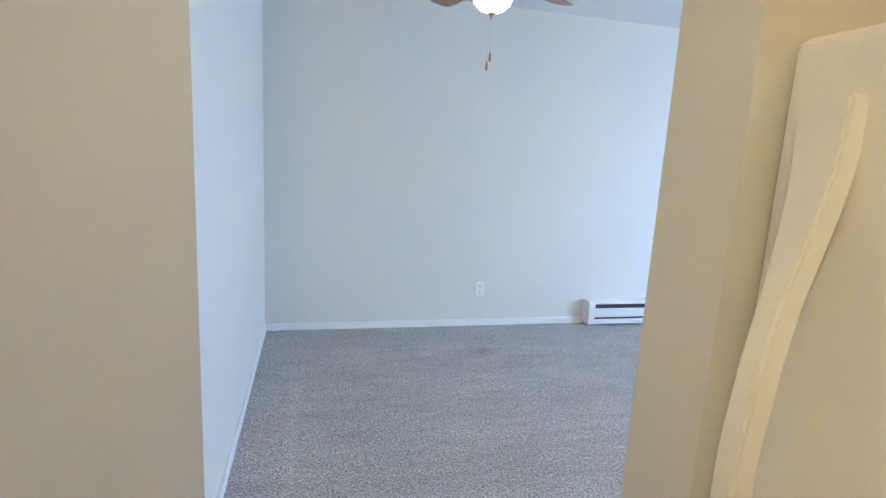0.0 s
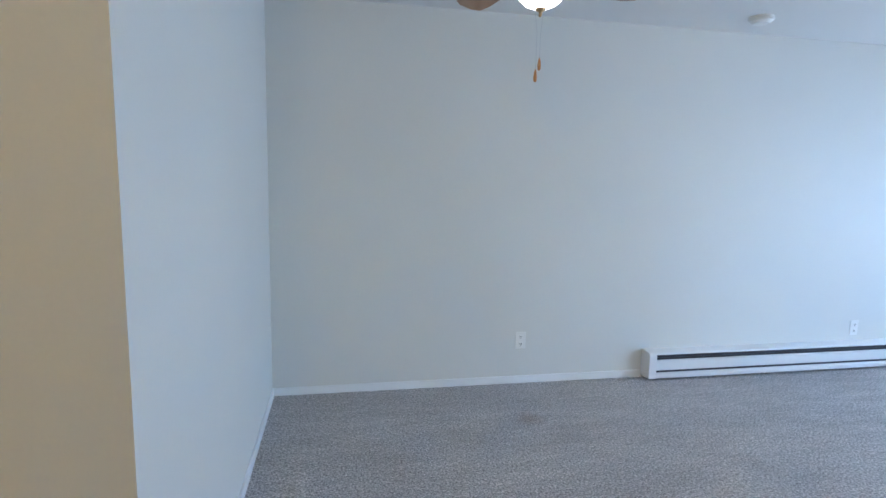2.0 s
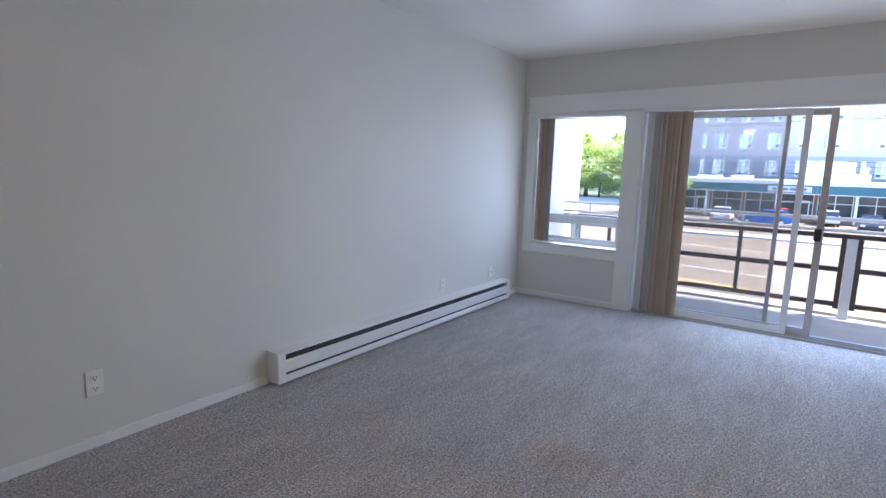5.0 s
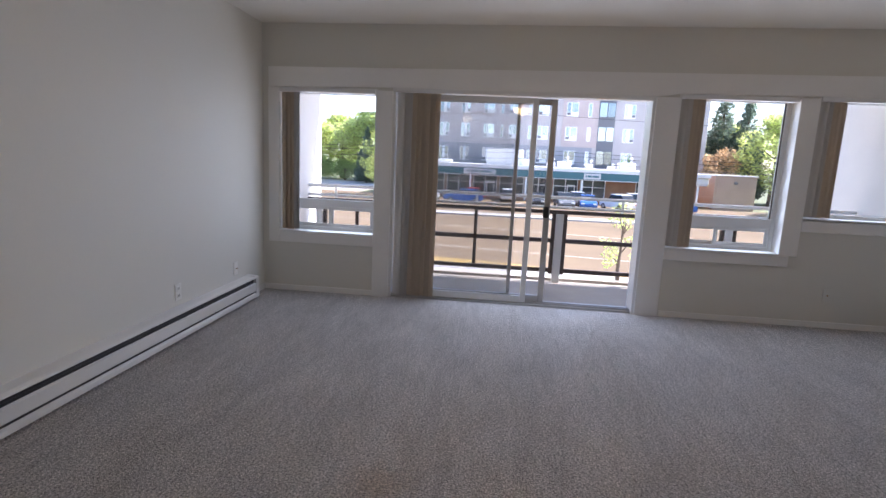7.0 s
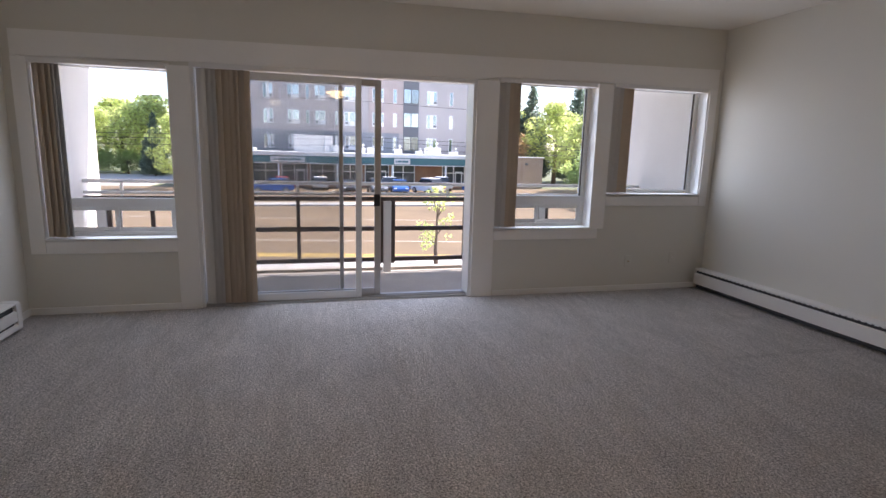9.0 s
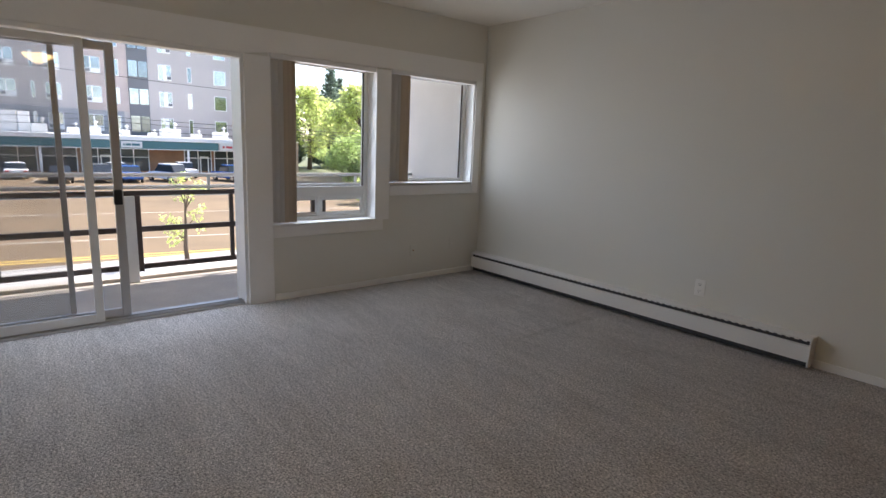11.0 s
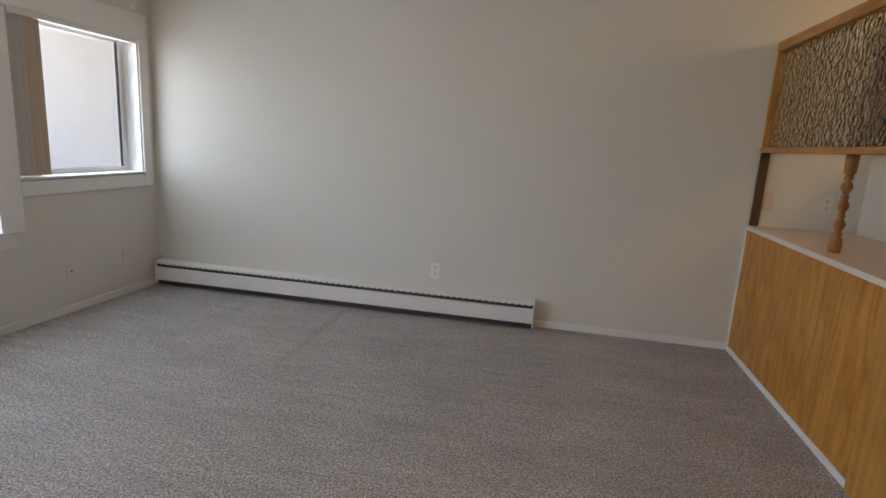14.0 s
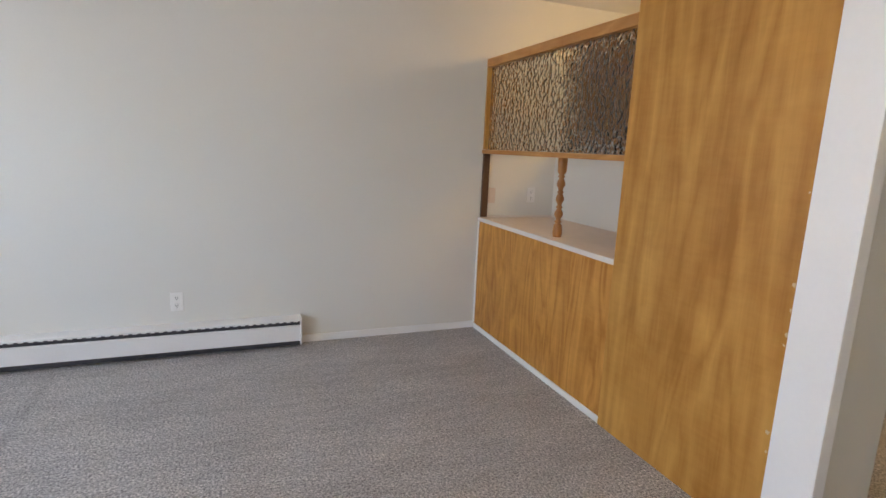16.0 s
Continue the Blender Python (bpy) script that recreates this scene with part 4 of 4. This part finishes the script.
for a, b, n in ((17.0, 23.3, "pavement"), (47.2, 49.2, "pavement_far")):
    walkway = tagged(new(n), "sunlit pale concrete sidewalk with a kerb", "sidewalk", kind="structure")
    part("kerb", boxes((b if n == "pavement" else a - 0.2, (b + 0.2) if n == "pavement" else a, -180, 180, G - 0.05, G + 0.14), bevel=0.02), PAVING, walkway)
    slab = mesh("slab", box(bmesh.new(), a, b - 0.02, 0.0, 2.98, G - 0.02, G + 0.12, 0.01, 1), PAVING)
    for k in range(-22, 18):
        s = part("slab", slab, PAVING, walkway)
        s.location.y = 3.0 * k
setting("side_lot", boxes((69.0, 97.0, 20.0, 75.0, G - 0.02, G + 0.11)), PAVING, "pale concrete lot beside the shops", "parking lot")
setting("forecourt", boxes((XOUT + 0.1, 17.0, -60, 60, G - 0.05, G + 0.11)), PAVING, "pale concrete strip before the house", "pavement")

# ------------------------------------------------------------ shops
shops = thing("shop_row", "low row of shops with a teal fascia and white roof edge", "shops")
SX = 70.5
shops.location.z = 0.15
part("body", boxes((SX, SX + 14, -22.3, 16.0, G - 0.5, 0.5)), BRICK, shops)
part("fascia", box(bmesh.new(), SX - 3.0, SX + 0.6, -18.4, 15.6, -0.38, 0.46, 0.05, 1), TEAL, shops, "teal painted fascia")
part("end_fascia", box(bmesh.new(), SX - 2.9, SX + 0.6, -23.0, -18.41, -0.34, 0.44, 0.05, 1), CREAM, shops, "pale end of the fascia")
part("soffit", boxes((SX - 2.95, SX, -22.9, 15.5, -0.47, -0.39)), ROOF, shops)
part("roof_edge", box(bmesh.new(), SX - 3.1, SX + 14, -23.1, 15.7, 0.46, 0.92, 0.03, 1), ROOF, shops, "bright white roof edge")
for y, w, h in ((-21.2, 1.5, 1.7), (-18.0, 0.9, 1.1), (-15.6, 2.0, 1.9), (-13.0, 0.7, 0.9), (-10.2, 0.8, 1.3), (-7.4, 1.6, 1.7), (-5.4, 1.0, 1.3), (-2.6, 1.4, 1.8), (8.2, 2.2, 0.8), (11.5, 2.6, 0.7)):
    unit = part("roof_unit", box(bmesh.new(), SX + 2, SX + 3.6, y, y + w, 0.92, 0.92 + h * 0.5, 0.06, 1), ROOF, shops)
    part("vent_cap", turn(bmesh.new(), [(0.10, 0.0), (0.10, h * 0.25), (0.28, h * 0.27), (0.02, h * 0.42)], (SX + 2.5, y + w * 0.25, 0.92 + h * 0.5), 10), ROOF, unit)
part("roof_box", box(bmesh.new(), SX + 3.3, SX + 6, -0.2, 3.65, 0.92, 3.08, 0.06, 1), ROOF, shops, "large white plant box")
part("roof_box", box(bmesh.new(), SX + 2.9, SX + 6, -1.25, -0.22, 0.92, 3.00, 0.06, 1), RAIL_LIGHT, shops, "narrow white end of the plant box")
for k in range(11):
    y = -21.8 + 3.4 * k
    if k == 2:
        continue
    w = part("shop_window", boxes((SX - 0.10, SX - 0.04, y, y + 3.1, G + 0.35, -0.55)), STORE_GLASS, shops)
    for u in (0.0, 1.5, 3.01):
        part("mullion", boxes((SX - 0.18, SX - 0.10, y + u, y + u + 0.10, G + 0.25, -0.50)), RAIL_LIGHT, w)
    part("rail", boxes((SX - 0.17, SX - 0.10, y + 0.10, y + 3.0, -1.45, -1.36)), RAIL_LIGHT, w)
    if k % 3 == 1:
        part("shop_door", boxes((SX - 0.20, SX - 0.11, y + 0.35, y + 0.47, G + 0.15, -1.2), (SX - 0.20, SX - 0.11, y + 1.23, y + 1.35, G + 0.15, -1.2), (SX - 0.20, SX - 0.11, y + 0.47, y + 1.23, -1.35, -1.2)), RAIL_LIGHT, w)
for k in range(6):
    part("column", box(bmesh.new(), SX - 2.8, SX - 2.6, -22 + 6.8 * k, -21.8 + 6.8 * k, G, -0.47, 0.02, 1), RAIL_LIGHT, shops)
for y, w, h, ink in ((2.28, 3.9, 0.30, TEAL), (-10.4, 2.0, 0.34, TEAL), (-21.6, 3.1, 0.42, RED)):
    sign = thing("shop_sign", "pale shop sign with a line of unreadable lettering", "sign", "shop signs", at=(SX - 3.02, y, 0.17))
    part("board", box(bmesh.new(), -0.10, 0.02, 0, w, -h, h, 0.03, 1), CREAM, sign)
    for u, v in ((0.10, 0.18), (0.22, 0.46), (0.50, 0.88)):
        part("lettering", boxes((-0.115, -0.10, w * (1 - v), w * (1 - u), -0.12, 0.12)), ink, sign)

annex = thing("brick_annex", "windowless tan brick building beside the shops", "building")
part("wall", boxes((71.5, 82.0, -30.2, -25.2, G - 0.2, 0.95)), TAN_BRICK, annex)
part("coping", box(bmesh.new(), 71.35, 82.15, -30.35, -25.05, 0.95, 1.10, 0.03, 1), ROOF, annex)
part("wall_lamp", box(bmesh.new(), 71.25, 71.5, -27.9, -27.5, -0.05, 0.28, 0.05, 1), DARK_WALL, annex)

# ------------------------------------------------------------ apartment block behind the shops
block = thing("apartment_building", "grey apartment building of several storeys with white-framed windows", "apartment building")
BX = 88.0
NORTH_END, SOUTH_END = 19.0, -29.5
part("wall", boxes((BX, BX + 18, SOUTH_END, NORTH_END, G, 20.5)), GREY_WALL, block)
part("roof", box(bmesh.new(), BX - 0.3, BX + 18.3, SOUTH_END - 0.3, NORTH_END + 0.3, 20.5, 20.9, 0.05, 1), ROOF, block)
part("base_storey", boxes((BX - 0.12, BX - 0.001, -12.4, NORTH_END, G, 4.25)), SLATE, block, "blue-grey base storey")
part("pier", boxes((BX - 0.20, BX - 0.001, -13.0, -7.6, 4.26, 20.4)), BROWN_WALL, block, "pinkish brick bay")
bay = part("stair_bay", boxes((BX - 0.06, BX - 0.002, -15.6, -13.1, G, 20.4)), DARK_WALL, block, "dark glazed stair bay")


def far_window(y, z, w, h, kind, parent, x):
    """A white-framed window on the facade. single: one tall sash; pair: two tall sashes by a white middle panel; mixed: a tall sash, and a short one over a white panel."""
    f = 0.08
    win = part("window", boxes((x - 0.10, x + 0.02, y, y + f, z, z + h), (x - 0.10, x + 0.02, y + w - f, y + w, z, z + h), (x - 0.10, x + 0.02, y + f, y + w - f, z, z + f), (x - 0.10, x + 0.02, y + f, y + w - f, z + h - f, z + h)), RAIL_LIGHT, parent)

    def glass(a, b, c, d):
        part("pane", boxes((x - 0.06, x - 0.03, a, b, c, d)), FAR_GLASS, win)

    if kind == "single":
        glass(y + f, y + w - f, z + f, z + h - f)
        return win
    tall = w * 0.30
    glass(y + w - f - tall, y + w - f, z + (0.70 if kind == "mixed" else f), z + h - f)
    if kind == "pair":
        part("middle_panel", boxes((x - 0.09, x - 0.0, y + f + tall, y + w - f - tall, z + f, z + h - f)), RAIL_LIGHT, win)
        glass(y + f, y + f + tall, z + 0.70, z + h - f)
        part("lower_panel", boxes((x - 0.09, x - 0.0, y + f, y + f + tall, z + f, z + 0.70)), RAIL_LIGHT, win)
        part("air_conditioner", boxes((x - 0.30, x - 0.09, y + f + 0.02, y + f + tall - 0.02, z + 0.20, z + 0.55)), DARK_WALL, win)
    else:
        part("lower_panel", boxes((x - 0.09, x - 0.0, y + f, y + w - f, z + f, z + 0.70)), RAIL_LIGHT, win)
        part("mullion", boxes((x - 0.09, x - 0.0, y + w * 0.56, y + w - f - tall, z + 0.70, z + h - f)), RAIL_LIGHT, win)
        glass(y + f, y + w * 0.56, z + 0.70, z + h - f)
        part("air_conditioner", boxes((x - 0.30, x - 0.09, y + w - f - tall + 0.02, y + w - f - 0.02, z + 0.22, z + 0.56)), DARK_WALL, win)
    return win


for storey in range(5):
    z = 1.50 + 3.70 * storey
    for y, w, kind in ((16.0, 0.6, "single"), (13.3, 1.6, "pair"), (10.1, 1.6, "pair"), (6.8, 1.5, "pair"), (3.0, 1.75, "mixed"), (1.5, 0.55, "single"), (-0.9, 1.6, "mixed"), (-2.8, 0.5, "single"), (-5.5, 1.7, "mixed"), (-9.9, 1.8, "mixed"), (-12.0, 0.6, "single"), (-18.6, 1.7, "pair"), (-21.3, 0.6, "single"), (-26.2, 1.8, "single")):
        x = BX - 0.2 if -13.0 < y < -7.6 and storey else (BX - 0.12 if y > -12.5 and not storey else BX)
        far_window(y, z, w, 2.15, kind, block, x)
    for a, b in ((-15.5, -14.42), (-14.28, -13.2)):
        part("pane", boxes((BX - 0.12, BX - 0.06, a, b, z + 0.15, z + 2.25)), FAR_GLASS, bay)

# ------------------------------------------------------------ parked cars


def car(paint, label, x, y, spin, tall=1.0, pickup=False):
    c = thing("parked_car", label, "car", "cars in the lot")
    L, W2_ = 4.5, 0.88
    if pickup:
        cabin = [(-0.75, 0.95), (-0.55, 1.62), (0.55, 1.66), (0.95, 0.98)]
        body = [(-2.3, 0.42), (-2.3, 0.98), (-0.80, 1.0), (0.95, 1.0), (2.1, 0.90), (2.3, 0.62), (2.3, 0.38), (1.9, 0.32), (-1.9, 0.32)]
    else:
        cabin = [(-1.9, 0.92), (-1.45, 1.42 * tall), (0.35, 1.46 * tall), (1.05, 0.94)]
        body = [(-2.2, 0.40), (-2.22, 0.82), (-1.95, 0.96), (1.05, 0.97), (1.95, 0.82), (2.2, 0.62), (2.2, 0.38), (1.8, 0.28), (-1.8, 0.28)]
    bm = prism(bmesh.new(), body, "y", -W2_, W2_)
    bmesh.ops.bevel(bm, geom=list(bm.edges), offset=0.07, segments=2, affect="EDGES")
    part("body", bm, paint, c)
    bm = prism(bmesh.new(), cabin, "y", -W2_ + 0.12, W2_ - 0.12)
    bmesh.ops.bevel(bm, geom=list(bm.edges), offset=0.06, segments=2, affect="EDGES")
    part("cabin_glass", bm, CAR_GLASS, c)
    top = max(z for _, z in cabin)
    xs = [u for u, z in cabin if z > 1.2]
    part("roof", box(bmesh.new(), min(xs) + 0.05, max(xs) - 0.02, -W2_ + 0.16, W2_ - 0.16, top - 0.05, top + 0.03, 0.02), paint, c)
    for u in (-1.38, 1.40):
        for s in (-1, 1):
            wheel = part("wheel", tube(bmesh.new(), [(u, s * (W2_ - 0.20), 0.33), (u, s * (W2_ + 0.01), 0.33)], 0.33, 16), TYRE, c)
            part("rim", tube(bmesh.new(), [(u, s * (W2_ + 0.0), 0.33), (u, s * (W2_ + 0.025), 0.33)], 0.20, 12), CHROME, wheel)
    for s in (-1, 1):
        part("headlight", box(bmesh.new(), 2.08, 2.24, s * 0.62 - 0.17, s * 0.62 + 0.17, 0.60, 0.74, 0.03), HEAD, c)
        part("tail_light", box(bmesh.new(), -2.28, -2.12, s * 0.66 - 0.14, s * 0.66 + 0.14, 0.66, 0.84, 0.03), TAIL, c)
    c.matrix_basis = pose(x, y, G + 0.10, 0, 0, spin)
    return c


def paint(name, colour):
    return mat(name, colour, 0.25, 0.04, 1.5, 30, 0.0)


P_WHITE, P_BLACK, P_BLUE = paint("white_car_paint", (0.72, 0.72, 0.72)), paint("black_car_paint", (0.02, 0.02, 0.022)), paint("blue_car_paint", (0.03, 0.10, 0.32))
P_SILVER, P_RED, P_GREY = paint("silver_car_paint", (0.45, 0.46, 0.48)), paint("red_car_paint", (0.35, 0.03, 0.03)), paint("grey_car_paint", (0.12, 0.125, 0.13))
for col, kind, x, y, spin, tall, pick in (
        (P_BLUE, "blue parked estate car in the parking lot", 60.0, 5.6, 90, 1.0, False),
        (P_BLACK, "black parked saloon in the parking lot", 60.6, -2.4, 178, 1.0, False),
        (P_SILVER, "silver parked saloon in the parking lot", 61.0, 9.4, 2, 1.0, False),
        (P_GREY, "grey parked hatchback in the parking lot", 60.4, -5.4, 182, 1.1, False),
        (P_WHITE, "white parked van in the parking lot", 60.6, -11.2, 25, 1.18, False),
        (P_WHITE, "white parked saloon near the shops", 65.8, 0.6, 0, 1.0, False),
        (P_RED, "dark red parked car in the parking lot", 64.5, 4.8, 5, 1.0, False),
        (P_SILVER, "silver parked car near the shops", 66.0, -7.5, 0, 1.05, False),
        (P_BLUE, "blue and white parked pickup in the parking lot", 60.2, -17.2, 20, 1.0, True),
        (P_WHITE, "white parked pickup near the shops", 65.5, -14.0, 0, 1.0, True),
        (P_BLUE, "small blue parked car in the parking lot", 60.3, -7.9, 175, 1.0, False)):
    car(col, kind, x, y, spin, tall, pick)

# ------------------------------------------------------------ overhead cables
for x, z, sag in ((45.0, 5.3, 0.5), (45.0, 2.5, 0.35), (45.3, 2.2, 0.35), (45.1, 1.75, 0.4)):
    wire = thing("overhead_cable", "thin black overhead cable above the street", "cable", "overhead cables")
    part("strand", tube(bmesh.new(), [(x, -80 + 8 * k, z - sag * math.sin(math.pi * ((k % 5) / 5))) for k in range(21)], 0.018, 5), CABLE, wire)

# ------------------------------------------------------------ trees


def leaf_cloud(seed, clumps, per, spread, leaf, mat_leaf, name):
    """Leaves in clumps: each clump is a centre and a radius; each leaf a small folded quad."""
    rng = np.random.default_rng(seed)
    verts, faces = [], []
    for cx, cy, cz, r in clumps:
        n = int(per * r * r)
        d = rng.normal(size=(n, 3))
        d /= np.linalg.norm(d, axis=1)[:, None]
        rad = r * rng.uniform(0.35, 1.08, n) ** 0.6
        pos = np.array((cx, cy, cz)) + d * rad[:, None] * np.array((1, 1, spread))
        for p in pos:
            u = rng.normal(size=3)
            u /= np.linalg.norm(u)
            v = np.cross(u, rng.normal(size=3))
            v /= np.linalg.norm(v)
            s = leaf * rng.uniform(0.6, 1.4)
            k = len(verts)
            verts += [p - u * s, p + v * s * 0.55, p + u * s, p - v * s * 0.55]
            faces.append((k, k + 1, k + 2, k + 3))
    me = bpy.data.meshes.new(name)
    me.from_pydata([tuple(map(float, q)) for q in verts], [], faces)
    me.materials.append(mat_leaf)
    return me


def broadleaf(seed, height, width, mat_leaf, leaf=0.15, per=150, count=46):
    rng = random.Random(seed)
    trunk = bmesh.new()
    tube(trunk, [(0, 0, 0), (0.05, 0.03, height * 0.2), (-0.05, 0.05, height * 0.42), (0.0, 0.0, height * 0.75)], height * 0.028, 9, height * 0.007)
    clumps = []
    for k in range(count):
        a = rng.uniform(0, 2 * math.pi)
        t = rng.uniform(0.0, 1.0)
        reach = width * (0.25 + 0.75 * math.sin(math.pi * min(1, 0.18 + 0.82 * t)) ** 0.8) * rng.uniform(0.35, 1.0)
        p = (reach * math.cos(a), reach * math.sin(a), height * (0.22 + 0.70 * t))
        clumps.append((*p, width * rng.uniform(0.20, 0.38)))
        if k % 3 == 0:
            tube(trunk, [(0, 0, p[2] * 0.72), (p[0] * 0.5, p[1] * 0.5, p[2] * 0.86), p], height * 0.008, 6, height * 0.002)
    crown = leaf_cloud(seed, clumps, per, 0.85, leaf, mat_leaf, "crown")
    return mesh("trunk", trunk, BARK), crown


def conifer(seed, height, width, leaf=0.28):
    rng = random.Random(seed)
    trunk = bmesh.new()
    tube(trunk, [(0, 0, 0), (0, 0, height * 0.5), (0, 0, height)], height * 0.018, 8, 0.03)
    clumps = []
    level = 0.12
    while level < 0.98:
        r = width * (1.0 - level) ** 0.85
        for k in range(max(4, int(r * 4))):
            a = rng.uniform(0, 2 * math.pi)
            q = rng.uniform(0.45, 1.0)
            clumps.append((r * q * math.cos(a), r * q * math.sin(a), height * level - 0.25 * r * q, 0.28 * r + 0.34))
        level += 0.032
    crown = leaf_cloud(seed, clumps, 95, 0.75, leaf * 0.75, NEEDLE, "crown")
    return mesh("trunk", trunk, BARK), crown


def plant(kind, x, y, scale, spin, label, group, wide=1.0, ground=G):
    t = thing("tree", label, "tree", group)
    t.matrix_basis = pose(x, y, ground - 0.05, 0, 0, spin) @ Matrix.Diagonal((scale * wide, scale * wide, scale, 1))
    part("trunk", kind[0], BARK, t)
    part("crown", kind[1], LEAF, t)
    return t


BROAD = broadleaf(11, 10.0, 3.6, LEAF)
BROAD_DARK = broadleaf(12, 10.0, 4.0, LEAF_DARK)
RUSTY = broadleaf(13, 8.0, 2.8, LEAF_RED)
FIR = conifer(21, 16.0, 3.4)
SAPLING = broadleaf(31, 3.6, 0.75, LEAF, 0.06, 620, 22)

plant(SAPLING, 22.3, -3.0, 1.0, 20, "thin young street tree with sparse leaves", "street trees")
for x, y, s, spin in ((103.0, 27.5, 1.32, 10), (108.0, 33.5, 1.28, 80), (101.0, 38.5, 1.24, 140), (109.0, 44.0, 1.34, 250), (100.0, 48.0, 1.20, 300), (106.0, 55.0, 1.30, 33), (112.0, 23.0, 1.25, 190)):
    plant(BROAD, x, y, s, spin, "leafy bright green broadleaf tree", "trees across the lot", 1.35)
for x, y, s, spin in ((98.0, 30.0, 0.40, 15), (98.5, 35.0, 0.46, 95), (97.0, 40.5, 0.42, 190), (98.0, 46.0, 0.44, 60)):
    plant(BROAD_DARK, x, y, s, spin, "low green hedge shrub at the edge of the lot", "shrubs", 1.9)
plant(BROAD, 64.0, 15.8, 0.80, 200, "slim leafy green tree beside the shops", "trees across the lot", 0.8)
plant(BROAD, 37.5, -20.0, 0.20, 60, "low yellow-green shrub on the verge", "shrubs", 2.2)
for x, y, s, spin in ((92.0, 24.5, 0.62, 0), (92.0, 40.0, 0.7, 40)):
    plant(FIR, x, y, s, spin, "dark narrow fir behind the street", "firs behind the shops")
for x, y, s, spin in ((59.0, -32.6, 1.16, 50), (53.0, -36.5, 1.30, 260), (66.0, -38.0, 1.25, 200), (84.0, -38.0, 1.35, 140), (62.0, -43.0, 1.2, 310)):
    plant(BROAD, x, y, s, spin, "leafy bright green broadleaf tree", "trees beside the lot", 1.1)
for x, y, s, spin in ((43.5, -26.0, 0.62, 170), (45.0, -31.0, 0.92, 220), (49.5, -25.4, 0.52, 20), (52.0, -28.5, 0.6, 90)):
    plant(BROAD_DARK, x, y, s, spin, "dense dark green broadleaf tree", "trees beside the lot", 1.4)
plant(BROAD, 96.0, -37.0, 1.3, 77, "leafy bright green broadleaf tree", "trees beside the lot", 1.2)
plant(RUSTY, 86.0, -31.6, 1.12, 10, "broadleaf tree with rusty young leaves", "trees beside the lot")
for x, y, s, spin in ((92.0, -33.2, 1.15, 10), (90.0, -36.2, 1.08, 70), (90.0, -45.0, 1.18, 130), (93.0, -48.5, 1.05, 220)):
    plant(FIR, x, y, s, spin, "tall dark fir behind the shops", "firs behind the shops")
